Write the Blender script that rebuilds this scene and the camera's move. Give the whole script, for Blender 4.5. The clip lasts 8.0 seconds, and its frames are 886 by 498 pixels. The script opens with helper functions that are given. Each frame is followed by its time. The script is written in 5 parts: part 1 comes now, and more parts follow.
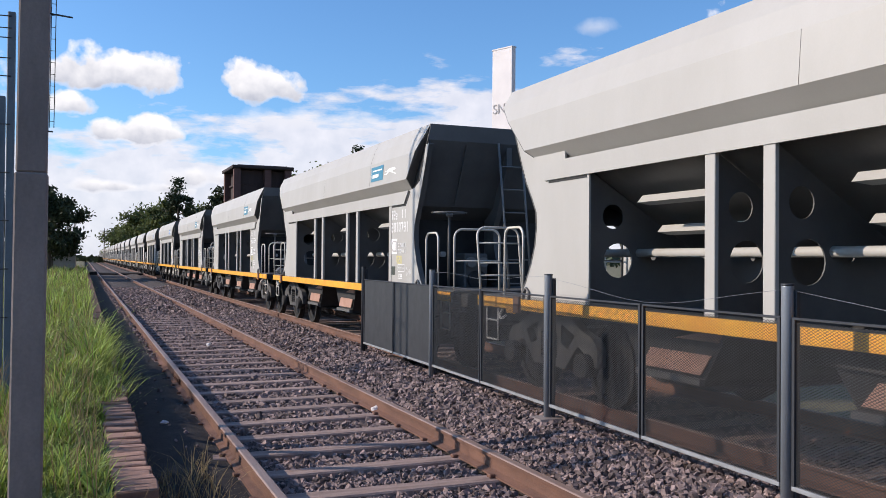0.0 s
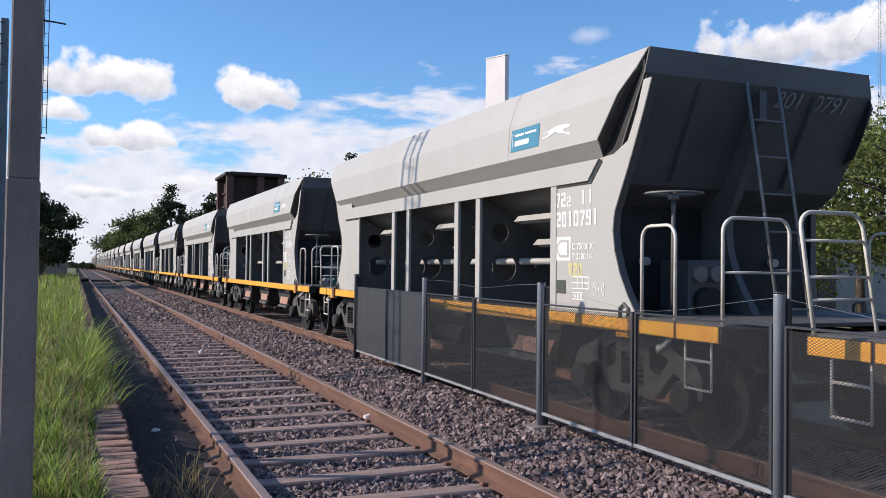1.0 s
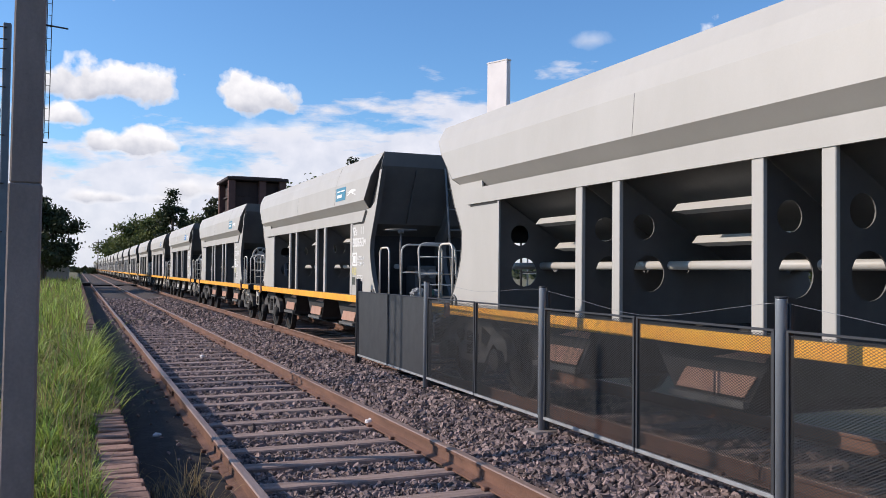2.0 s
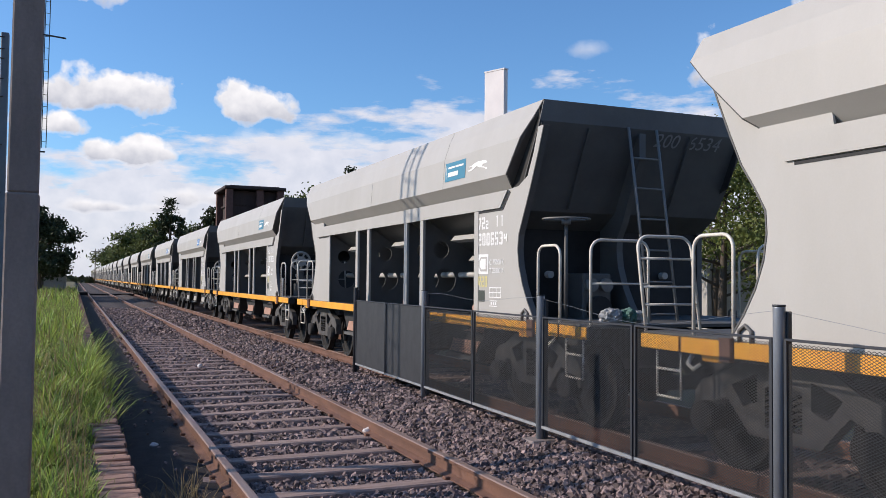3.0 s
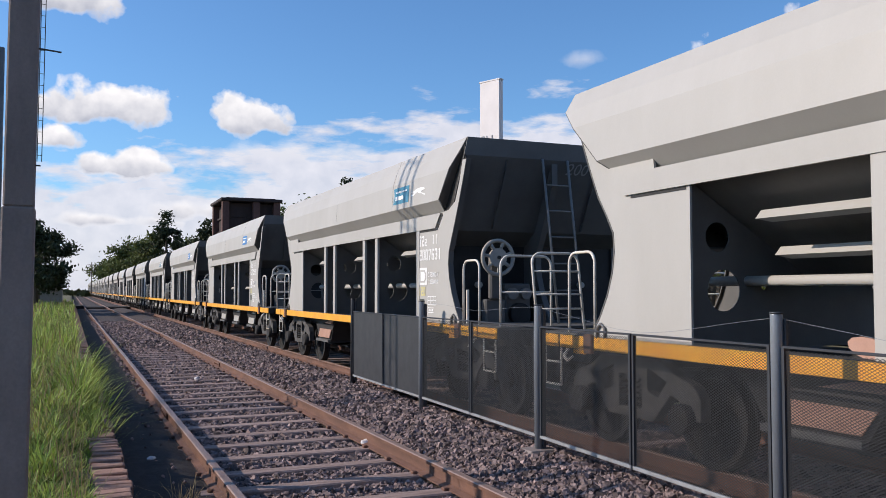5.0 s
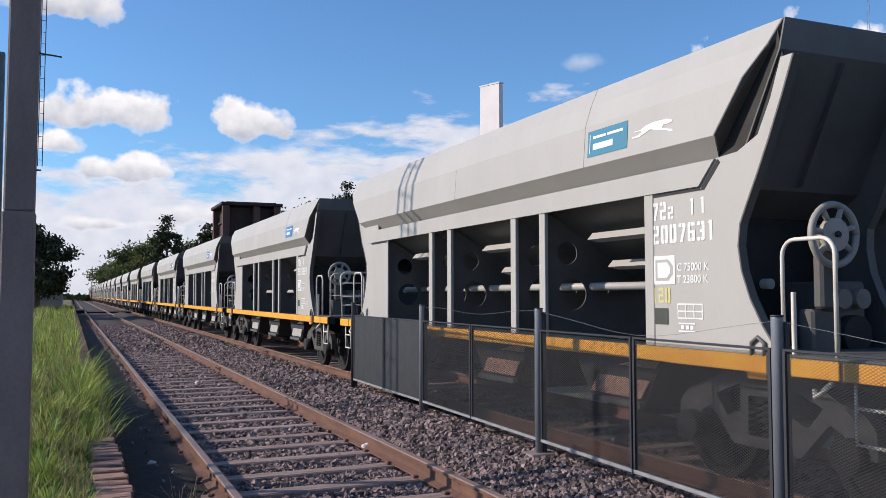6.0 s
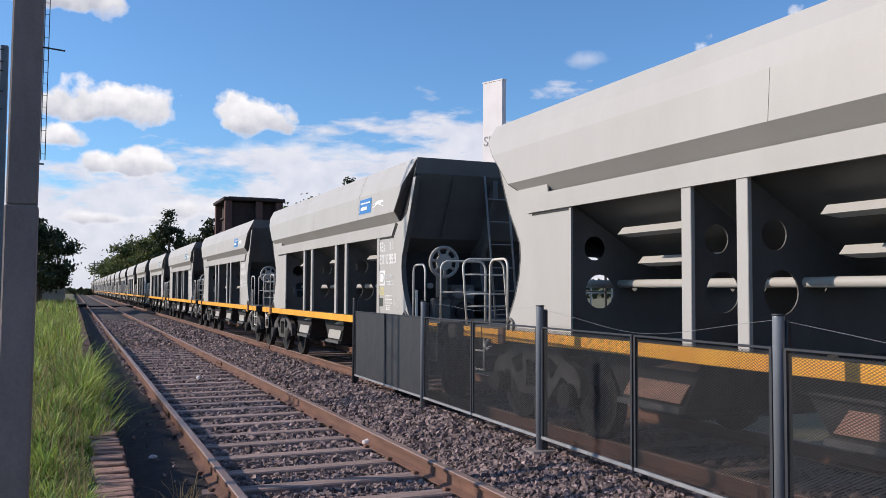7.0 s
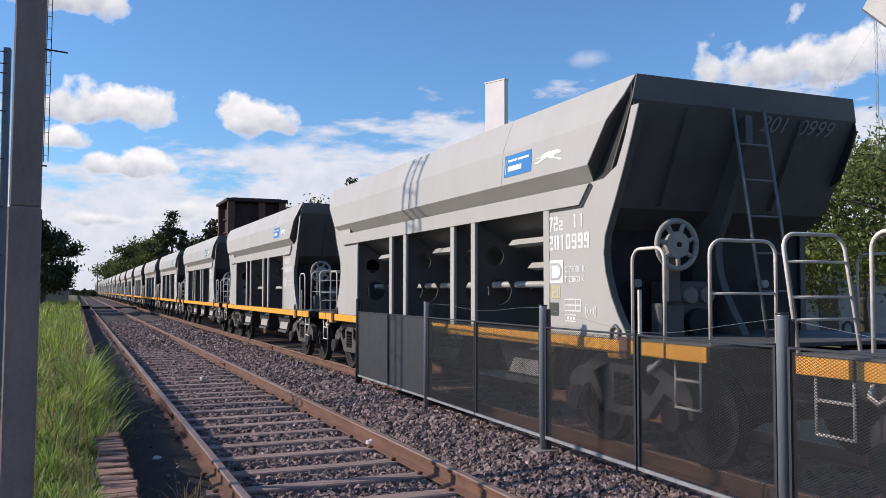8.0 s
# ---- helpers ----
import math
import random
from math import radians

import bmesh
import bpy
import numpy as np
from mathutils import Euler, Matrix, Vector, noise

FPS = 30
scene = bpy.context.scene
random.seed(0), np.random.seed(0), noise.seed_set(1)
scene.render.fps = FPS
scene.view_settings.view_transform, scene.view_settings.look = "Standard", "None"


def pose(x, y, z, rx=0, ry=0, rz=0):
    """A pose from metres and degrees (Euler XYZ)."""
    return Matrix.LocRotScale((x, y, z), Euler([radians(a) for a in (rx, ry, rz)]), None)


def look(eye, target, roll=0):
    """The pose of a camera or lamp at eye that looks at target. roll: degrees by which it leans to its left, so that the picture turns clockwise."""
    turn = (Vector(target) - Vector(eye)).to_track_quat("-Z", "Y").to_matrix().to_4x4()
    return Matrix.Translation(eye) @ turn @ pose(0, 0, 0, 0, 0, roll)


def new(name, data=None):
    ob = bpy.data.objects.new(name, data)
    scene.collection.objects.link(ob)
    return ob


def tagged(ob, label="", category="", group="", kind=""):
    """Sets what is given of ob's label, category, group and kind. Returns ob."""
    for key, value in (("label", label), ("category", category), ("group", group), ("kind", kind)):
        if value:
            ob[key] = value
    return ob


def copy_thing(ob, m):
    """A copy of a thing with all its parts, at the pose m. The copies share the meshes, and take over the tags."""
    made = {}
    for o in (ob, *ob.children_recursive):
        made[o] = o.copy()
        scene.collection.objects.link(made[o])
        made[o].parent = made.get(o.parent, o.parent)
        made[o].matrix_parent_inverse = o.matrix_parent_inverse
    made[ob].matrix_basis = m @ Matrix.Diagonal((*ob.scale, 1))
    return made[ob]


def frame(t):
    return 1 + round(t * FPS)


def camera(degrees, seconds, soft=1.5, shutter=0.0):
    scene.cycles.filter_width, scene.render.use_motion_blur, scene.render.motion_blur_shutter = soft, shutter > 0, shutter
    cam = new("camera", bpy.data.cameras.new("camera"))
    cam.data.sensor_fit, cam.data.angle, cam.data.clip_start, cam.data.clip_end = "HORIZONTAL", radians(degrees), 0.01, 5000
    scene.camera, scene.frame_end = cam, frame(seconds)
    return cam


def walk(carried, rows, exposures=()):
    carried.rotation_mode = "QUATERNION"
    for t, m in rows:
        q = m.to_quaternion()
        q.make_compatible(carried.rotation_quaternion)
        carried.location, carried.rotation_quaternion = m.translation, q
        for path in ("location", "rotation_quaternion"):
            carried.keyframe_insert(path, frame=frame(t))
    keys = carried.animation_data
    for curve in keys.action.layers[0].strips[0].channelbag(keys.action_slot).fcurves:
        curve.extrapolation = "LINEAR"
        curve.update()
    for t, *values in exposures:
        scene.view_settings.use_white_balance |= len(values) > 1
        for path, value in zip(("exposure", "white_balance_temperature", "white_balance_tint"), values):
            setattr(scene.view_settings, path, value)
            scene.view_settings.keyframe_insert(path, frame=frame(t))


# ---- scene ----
cam = camera(54.5, 8.0, soft=0.85)
EYE = (0.0, 0.0, 1.61)
# seconds, yaw, pitch, roll of a hand-held camera that stands on the spot
TURNS = [
    (0, -22.655, 0.682, -0.466),
    (0.5, -22.750, 0.929, -0.526),
    (1, -23.121, 1.197, -0.600),
    (1.5, -22.996, 1.301, -0.667),
    (3, -23.172, 2.073, -0.522),
    (3.5, -23.236, 2.276, -0.606),
    (4, -23.372, 2.362, -0.474),
    (4.5, -23.407, 2.535, -0.165),
    (6, -23.337, 3.008, 0.105),
    (6.5, -23.145, 2.928, -0.051),
    (7, -23.226, 2.777, -0.298),
    (7.5, -23.317, 2.868, -0.212),
    (8, -23.029, 2.780, -0.070),
]
walk(cam, [(t, pose(*EYE, 90 + p, r, y)) for t, y, p, r in TURNS],
     exposures=[(0.0, 0.13, 6500, 13.0), (1.7, 0.10, 6500, 13.0), (3.0, 0.0, 6500, 13.0), (8.0, 0.0, 6500, 13.0)])

# ---- daylight ----
SUN_TURN, SUN_LIFT = 23.0, 28.0   # degrees past the track's left-hand normal, degrees above the horizon
to_sun = Vector((-math.cos(radians(SUN_TURN)) * math.cos(radians(SUN_LIFT)),
                 math.sin(radians(SUN_TURN)) * math.cos(radians(SUN_LIFT)), math.sin(radians(SUN_LIFT))))
sun = new("sun", bpy.data.lights.new("sun", "SUN"))
sun.data.energy, sun.data.angle, sun.data.color = 4.5, radians(0.5), (1.0, 0.88, 0.75)
sun.matrix_world = look((0, 0, 60), Vector((0, 0, 60)) - to_sun)


def node(tree, kind, **values):
    n = tree.nodes.new(kind)
    for key, value in values.items():
        if key in n.inputs:
            n.inputs[key].default_value = value
        else:
            setattr(n, key, value)
    return n


def calc(tree, op, a, b=None, c=None):
    n = tree.nodes.new("ShaderNodeMath")
    n.operation = op
    for i, v in enumerate((a, b, c)):
        if v is None:
            continue
        if isinstance(v, (int, float)):
            n.inputs[i].default_value = v
        else:
            tree.links.new(v, n.inputs[i])
    return n.outputs[0]


def blend(tree, fac, a, b):
    n = tree.nodes.new("ShaderNodeMix")
    n.data_type = "RGBA"
    for socket, v in ((n.inputs[0], fac), (n.inputs[6], a), (n.inputs[7], b)):
        if isinstance(v, tuple):
            socket.default_value = (*v, 1)
        elif isinstance(v, (int, float)):
            socket.default_value = v
        else:
            tree.links.new(v, socket)
    return n.outputs[2]


def make_sky():
    """Clear evening sky with fair-weather cumulus: azimuth from the track, height, half width, half height in degrees."""
    world = bpy.data.worlds.new("sky")
    scene.world = world
    world.use_nodes = True
    t = world.node_tree
    t.nodes.clear()
    link = t.links.new
    sky = node(t, "ShaderNodeTexSky", sky_type="NISHITA", sun_disc=False, sun_elevation=radians(SUN_LIFT),
               sun_rotation=radians(-90 + SUN_TURN), air_density=1.0, dust_density=0.6, ozone_density=2.0)
    coord = node(t, "ShaderNodeTexCoord")
    split = node(t, "ShaderNodeSeparateXYZ")
    link(coord.outputs["Generated"], split.inputs[0])
    az = calc(t, "MULTIPLY", calc(t, "ARCTAN2", split.outputs[0], split.outputs[1]), 57.2958)
    el = calc(t, "MULTIPLY", calc(t, "ARCSINE", split.outputs[2]), 57.2958)
    flat = node(t, "ShaderNodeCombineXYZ")
    link(az, flat.inputs[0])
    link(el, flat.inputs[1])
    puff = node(t, "ShaderNodeTexNoise", Scale=0.36, Detail=5.0, Roughness=0.5)
    link(flat.outputs[0], puff.inputs["Vector"])
    fine = node(t, "ShaderNodeTexNoise", Scale=0.8, Detail=3.0, Roughness=0.5)
    link(flat.outputs[0], fine.inputs["Vector"])
    stretch = node(t, "ShaderNodeMapping")
    stretch.inputs["Scale"].default_value = (0.35, 1.2, 1.0)
    stretch.inputs["Rotation"].default_value = (0, 0, radians(-14))
    link(flat.outputs[0], stretch.inputs["Vector"])
    wisp = node(t, "ShaderNodeTexNoise", Scale=0.5, Detail=6.0, Roughness=0.58)
    link(stretch.outputs[0], wisp.inputs["Vector"])
    rough = calc(t, "SUBTRACT", puff.outputs[0], 0.5)
    clouds = [(1.6, 11.2, 4.6, 1.7, 1.0), (-1.4, 9.1, 2.1, 0.95, 1.0), (10.7, 10.9, 2.7, 1.55, 1.0), (2.9, 7.7, 3.3, 1.1, 0.95),
              (-1.0, 17.6, 5.0, 1.7, 0.9), (47.2, 14.0, 7.4, 2.1, 0.9), (32.8, 15.0, 2.2, 0.8, 0.14), (58.0, 13.0, 7.0, 2.2, 0.9), (-14.0, 12.0, 9.0, 3.0, 1.0),
              (9.5, 5.0, 6.0, 0.9, 0.55), (2.0, 4.3, 4.0, 0.6, 0.5), (15.0, 9.0, 6.5, 1.0, 0.15),
              (-32.0, 17.0, 9.0, 3.2, 1.0), (80.0, 20.0, 10.0, 3.0, 0.9)]
    cover = shade = None
    for a0, e0, ra, re, strong in clouds:
        da = calc(t, "DIVIDE", calc(t, "SUBTRACT", az, a0), ra)
        de = calc(t, "DIVIDE", calc(t, "SUBTRACT", el, e0), re)
        low = calc(t, "MULTIPLY", calc(t, "MINIMUM", de, 0.0), 1.2)   # flatter bases
        d = calc(t, "SQRT", calc(t, "ADD", calc(t, "MULTIPLY", da, da), calc(t, "ADD", calc(t, "MULTIPLY", de, de), calc(t, "MULTIPLY", low, low))))
        body = calc(t, "ADD", calc(t, "SUBTRACT", 1.0, d), calc(t, "MULTIPLY", rough, 2.7))
        body = calc(t, "MULTIPLY", calc(t, "MULTIPLY", body, 3.4), strong)
        n = t.nodes.new("ShaderNodeClamp")
        link(body, n.inputs[0])
        base = calc(t, "MULTIPLY", n.outputs[0], calc(t, "SUBTRACT", 0.5, calc(t, "MULTIPLY", de, 0.8)))
        cover = n.outputs[0] if cover is None else calc(t, "MAXIMUM", cover, n.outputs[0])
        shade = base if shade is None else calc(t, "MAXIMUM", shade, base)
    # thin layered cloud low over the horizon, climbing to the right in a streak
    rise = calc(t, "ADD", 6.3, calc(t, "MULTIPLY", calc(t, "MINIMUM", calc(t, "MAXIMUM", calc(t, "SUBTRACT", az, 4.0), 0.0), 22.0), 0.17))
    off = calc(t, "SUBTRACT", el, calc(t, "SUBTRACT", rise, 2.4))
    layer = calc(t, "SUBTRACT", 1.0, calc(t, "MAXIMUM", calc(t, "DIVIDE", off, 4.4), calc(t, "DIVIDE", off, -16.0)))
    layer = calc(t, "ADD", layer, calc(t, "MULTIPLY", calc(t, "SUBTRACT", wisp.outputs[0], 0.5), 3.2))
    n = t.nodes.new("ShaderNodeClamp")
    link(calc(t, "MULTIPLY", layer, 2.1), n.inputs[0])
    thin = calc(t, "MULTIPLY", n.outputs[0], 0.92)
    tone = calc(t, "ADD", calc(t, "MULTIPLY", shade, 0.9), calc(t, "MULTIPLY", calc(t, "SUBTRACT", fine.outputs[0], 0.42), 1.2))
    n = t.nodes.new("ShaderNodeClamp")
    link(tone, n.inputs[0])
    puffy = blend(t, n.outputs[0], (10.2, 10.1, 10.1), (5.0, 5.3, 6.1))
    veil = blend(t, fine.outputs[0], (6.0, 6.4, 7.4), (9.3, 9.2, 9.6))
    tint = blend(t, 1.0, sky.outputs[0], (0.86, 1.29, 1.68))
    tint.node.blend_type = "MULTIPLY"
    out = blend(t, thin, tint, veil)
    out = blend(t, cover, out, puffy)
    bg = node(t, "ShaderNodeBackground", Strength=0.1)
    link(out, bg.inputs[0])
    link(bg.outputs[0], node(t, "ShaderNodeOutputWorld").inputs[0])


make_sky()


# ---- materials ----
def material(name, colour, second=None, rough=0.6, metal=0.0, scale=6.0, fleck=0.25, bump=0.15, fine=60.0, island=0.0, random_each=0.0,
             translucent=0.0, streak=(1, 1, 1), spec=0.5):
    """Painted, rusty, stony or leafy surface: colour drifts at a broad and a fine scale, with relief from the fine one."""
    m = bpy.data.materials.new(name)
    m.use_nodes = True
    t = m.node_tree
    link = t.links.new
    b = t.nodes["Principled BSDF"]
    second = second or tuple(c * 0.72 for c in colour)
    coord = node(t, "ShaderNodeTexCoord")
    place = node(t, "ShaderNodeMapping")
    place.inputs["Scale"].default_value = streak
    link(coord.outputs["Object"], place.inputs["Vector"])
    broad = node(t, "ShaderNodeTexNoise", Scale=scale, Detail=6.0, Roughness=0.65)
    small = node(t, "ShaderNodeTexNoise", Scale=fine, Detail=4.0, Roughness=0.6)
    link(place.outputs[0], broad.inputs["Vector"])
    link(coord.outputs["Object"], small.inputs["Vector"])
    ramp = node(t, "ShaderNodeMapRange")
    for key, v in (("From Min", 0.35), ("From Max", 0.68)):
        ramp.inputs[key].default_value = v
    link(broad.outputs[0], ramp.inputs[0])
    col = blend(t, ramp.outputs[0], colour, second)
    grain = calc(t, "ADD", 1.0 - fleck / 2, calc(t, "MULTIPLY", small.outputs[0], fleck))
    if island:
        geo = node(t, "ShaderNodeNewGeometry")
        grain = calc(t, "MULTIPLY", grain, calc(t, "ADD", 1.0 - island / 2, calc(t, "MULTIPLY", geo.outputs["Random Per Island"], island)))
    if random_each:
        info = node(t, "ShaderNodeObjectInfo")
        grain = calc(t, "MULTIPLY", grain, calc(t, "ADD", 1.0 - random_each / 2, calc(t, "MULTIPLY", info.outputs["Random"], random_each)))
    hue = node(t, "ShaderNodeHueSaturation")
    link(col, hue.inputs["Color"])
    link(grain, hue.inputs["Value"])
    link(hue.outputs[0], b.inputs["Base Color"])
    link(calc(t, "ADD", rough - 0.08, calc(t, "MULTIPLY", broad.outputs[0], 0.16)), b.inputs["Roughness"])
    b.inputs["Metallic"].default_value = metal
    b.inputs["Specular IOR Level"].default_value = spec
    if bump:
        lift = node(t, "ShaderNodeBump", Strength=bump, Distance=0.01)
        link(small.outputs[0], lift.inputs["Height"])
        link(lift.outputs[0], b.inputs["Normal"])
    if translucent:
        glow = node(t, "ShaderNodeBsdfTranslucent")
        link(hue.outputs[0], glow.inputs[0])
        mix = node(t, "ShaderNodeMixShader", Fac=translucent)
        link(b.outputs[0], mix.inputs[1])
        link(glow.outputs[0], mix.inputs[2])
        link(mix.outputs[0], t.nodes["Material Output"].inputs[0])
    return m


M = {
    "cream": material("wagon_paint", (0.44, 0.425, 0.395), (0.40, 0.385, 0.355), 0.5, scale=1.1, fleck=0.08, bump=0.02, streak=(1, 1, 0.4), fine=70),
    "inner": material("wagon_inner_grey", (0.118, 0.115, 0.110), (0.085, 0.083, 0.08), 0.6, scale=1.6, fleck=0.12, bump=0.05),
    "yellow": material("wagon_yellow_stripe", (0.86, 0.42, 0.03), (0.74, 0.31, 0.03), 0.5, scale=3, fleck=0.15, bump=0.05),
    # underframe black; also stands for shade on chutes and in end hollows
    "under": material("underframe_and_shade_black", (0.026, 0.025, 0.025), (0.016, 0.015, 0.015), 0.75, scale=4, fleck=0.4, bump=0.1),
    # tan of the painted sun patches on the chutes, and of the gate levers
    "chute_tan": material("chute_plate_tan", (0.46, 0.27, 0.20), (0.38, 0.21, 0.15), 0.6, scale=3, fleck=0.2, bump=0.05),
    "bogie": material("bogie_steel", (0.085, 0.08, 0.076), (0.045, 0.041, 0.038), 0.7, scale=5, fleck=0.4, bump=0.2),
    "ladder": material("ladder_grey_paint", (0.22, 0.212, 0.20), (0.165, 0.16, 0.15), 0.55, scale=5, fleck=0.2, bump=0.05),
    "ladder_pale": material("brake_wheel_paint", (0.40, 0.38, 0.34), (0.31, 0.29, 0.26), 0.5, scale=5, fleck=0.2, bump=0.05),
    "wheel": material("wheel_steel", (0.018, 0.016, 0.015), (0.010, 0.009, 0.009), 0.8, metal=0.0, scale=6, fleck=0.4),
    "rubber": material("black_hose", (0.02, 0.02, 0.021), rough=0.7),
    "grab": material("grab_rail_paint", (0.76, 0.72, 0.64), (0.60, 0.55, 0.47), 0.45, scale=8, fleck=0.1, bump=0.03),
    "white": material("marking_white", (0.82, 0.82, 0.81), (0.70, 0.70, 0.68), 0.6, scale=5, fleck=0.1, bump=0.0),
    "dim_yellow": material("marking_faded_yellow", (0.66, 0.58, 0.20), (0.55, 0.51, 0.30), 0.6, scale=9, fleck=0.2, bump=0.0),
    "faint_mark": material("marking_worn_white", (0.58, 0.57, 0.55), (0.48, 0.47, 0.45), 0.65, scale=9, fleck=0.2, bump=0.0),
    "dark_mark": material("marking_dark_green", (0.06, 0.07, 0.055), rough=0.6, bump=0.0),
    "dull_mark": material("marking_dull_grey", (0.30, 0.30, 0.30), rough=0.7, bump=0.0),
    "teal": material("emblem_teal", (0.035, 0.22, 0.33), (0.04, 0.19, 0.29), 0.5, scale=3, fleck=0.06, bump=0.0),
    "blue": material("emblem_blue", (0.02, 0.20, 0.50), (0.02, 0.17, 0.44), 0.5, scale=3, fleck=0.06, bump=0.0),
    "rail_side": material("rusty_rail_web", (0.175, 0.085, 0.055), (0.10, 0.05, 0.035), 0.8, scale=7, fleck=0.4, bump=0.3, streak=(1, 0.2, 1)),
    "rail_top": material("worn_rail_head", (0.33, 0.235, 0.195), (0.235, 0.145, 0.11), 0.5, metal=0.3, scale=5, fleck=0.2, bump=0.05, streak=(1, 0.1, 1)),
    "sleeper": material("weathered_sleeper", (0.37, 0.27, 0.235), (0.19, 0.13, 0.11), 0.85, scale=5, fleck=0.55, bump=0.5, random_each=0.35, streak=(0.4, 3, 1)),
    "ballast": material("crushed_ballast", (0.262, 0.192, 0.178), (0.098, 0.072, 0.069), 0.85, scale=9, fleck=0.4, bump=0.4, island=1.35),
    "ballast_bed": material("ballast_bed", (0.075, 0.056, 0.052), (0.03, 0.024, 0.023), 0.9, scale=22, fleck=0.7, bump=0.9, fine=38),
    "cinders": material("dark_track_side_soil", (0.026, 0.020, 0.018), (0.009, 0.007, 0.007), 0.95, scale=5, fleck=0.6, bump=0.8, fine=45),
    "earth": material("dry_grassy_earth", (0.13, 0.13, 0.055), (0.17, 0.14, 0.08), 0.95, scale=1.5, fleck=0.6, bump=0.6, fine=25),
    "brick": material("old_platform_brick", (0.37, 0.215, 0.16), (0.22, 0.125, 0.09), 0.9, scale=9, fleck=0.4, bump=0.5, random_each=0.5),
    "mortar": material("crumbled_mortar", (0.24, 0.20, 0.165), (0.14, 0.11, 0.09), 0.95, scale=12, fleck=0.5, bump=0.6),
    "grass": material("lush_grass", (0.22, 0.335, 0.05), (0.40, 0.43, 0.13), 0.6, scale=2.4, fleck=0.2, bump=0.0, island=1.3, translucent=0.32, spec=0.3),
    "straw": material("dry_seed_grass", (0.36, 0.29, 0.155), (0.26, 0.19, 0.10), 0.75, scale=2, fleck=0.2, bump=0.0, island=0.6, translucent=0.35, spec=0.2),
    "leaf": material("tree_leaf", (0.085, 0.11, 0.035), (0.12, 0.14, 0.045), 0.65, scale=0.5, fleck=0.3, bump=0.0, island=0.8, translucent=0.25, spec=0.3),
    "leaf_light": material("sunny_leaf", (0.12, 0.155, 0.04), (0.17, 0.19, 0.06), 0.6, scale=0.5, fleck=0.3, bump=0.0, island=0.8, translucent=0.35, spec=0.3),
    "leaf_dark": material("conifer_leaf", (0.034, 0.048, 0.022), (0.05, 0.062, 0.028), 0.7, scale=0.5, fleck=0.3, bump=0.0, island=0.8, translucent=0.12, spec=0.3),
    "bark": material("tree_bark", (0.10, 0.08, 0.06), (0.06, 0.045, 0.035), 0.9, scale=8, fleck=0.5, bump=0.6, streak=(1, 1, 0.2)),
    "concrete": material("weathered_concrete", (0.26, 0.215, 0.20), (0.17, 0.14, 0.13), 0.9, scale=4, fleck=0.35, bump=0.35, streak=(1, 1, 0.3)),
    "galv": material("galvanised_post", (0.25, 0.275, 0.31), (0.18, 0.20, 0.23), 0.42, metal=0.35, scale=6, fleck=0.2, bump=0.05, streak=(1, 1, 0.2)),
    "mesh": material("dark_expanded_metal", (0.040, 0.042, 0.047), (0.030, 0.032, 0.036), 0.5, metal=0.1, scale=5, fleck=0.2, bump=0.0),
    "frame": material("dark_fence_frame", (0.045, 0.049, 0.058), (0.034, 0.037, 0.044), 0.5, metal=0.2, scale=6, fleck=0.2, bump=0.05),
    "edge": material("pale_fence_edge", (0.36, 0.37, 0.38), (0.24, 0.245, 0.25), 0.5, metal=0.3, scale=6, fleck=0.2, bump=0.05),
    "pylon": material("pale_pylon_cladding", (0.70, 0.66, 0.65), (0.62, 0.585, 0.58), 0.6, scale=0.6, fleck=0.05, bump=0.02),
    "grey_letter": material("faded_grey_letter", (0.30, 0.30, 0.31), rough=0.6, bump=0.0),
    "tank": material("dark_rusted_tank", (0.045, 0.027, 0.025), (0.024, 0.016, 0.015), 0.8, scale=1.2, fleck=0.4, bump=0.3, streak=(1, 1, 0.25)),
    "tank_brick": material("tower_brick_red", (0.13, 0.068, 0.055), (0.085, 0.045, 0.038), 0.9, scale=2, fleck=0.4, bump=0.3),
    "blue_steel": material("faded_blue_steel", (0.12, 0.15, 0.18), (0.085, 0.11, 0.135), 0.6, scale=4, fleck=0.3, bump=0.1),
    "wall": material("pale_shed_wall", (0.42, 0.40, 0.37), (0.32, 0.30, 0.27), 0.9, scale=1.5, fleck=0.2, bump=0.2),
    "roof": material("dull_shed_roof", (0.16, 0.12, 0.10), (0.11, 0.085, 0.075), 0.85, scale=2, fleck=0.3, bump=0.2),
    "bag": material("green_rag", (0.03, 0.12, 0.09), (0.16, 0.22, 0.19), 0.8, scale=9, fleck=0.3, bump=0.4),
    "bag_pale": material("pale_plastic_bag", (0.42, 0.42, 0.42), (0.20, 0.21, 0.21), 0.45, scale=14, fleck=0.3, bump=0.3),
    "wire": material("dark_wire", (0.05, 0.05, 0.05), rough=0.6, bump=0.0),
}


# ---- mesh helpers ----
def part(name, bm, mat, parent=None, label=""):
    """Links a bmesh as one mesh object under a thing or a part."""
    me = bpy.data.meshes.new(name)
    bmesh.ops.recalc_face_normals(bm, faces=bm.faces)
    bm.to_mesh(me)
    bm.free()
    me.materials.append(M[mat])
    ob = new(name, me)
    if parent:
        ob.parent = parent
    return tagged(ob, label)


def from_arrays(name, verts, faces, mat, parent=None, smooth=False):
    me = bpy.data.meshes.new(name)
    me.from_pydata([tuple(v) for v in verts], [], [tuple(f) for f in faces])
    me.materials.append(M[mat])
    if smooth:
        me.polygons.foreach_set("use_smooth", [True] * len(me.polygons))
    ob = new(name, me)
    if parent:
        ob.parent = parent
    return ob


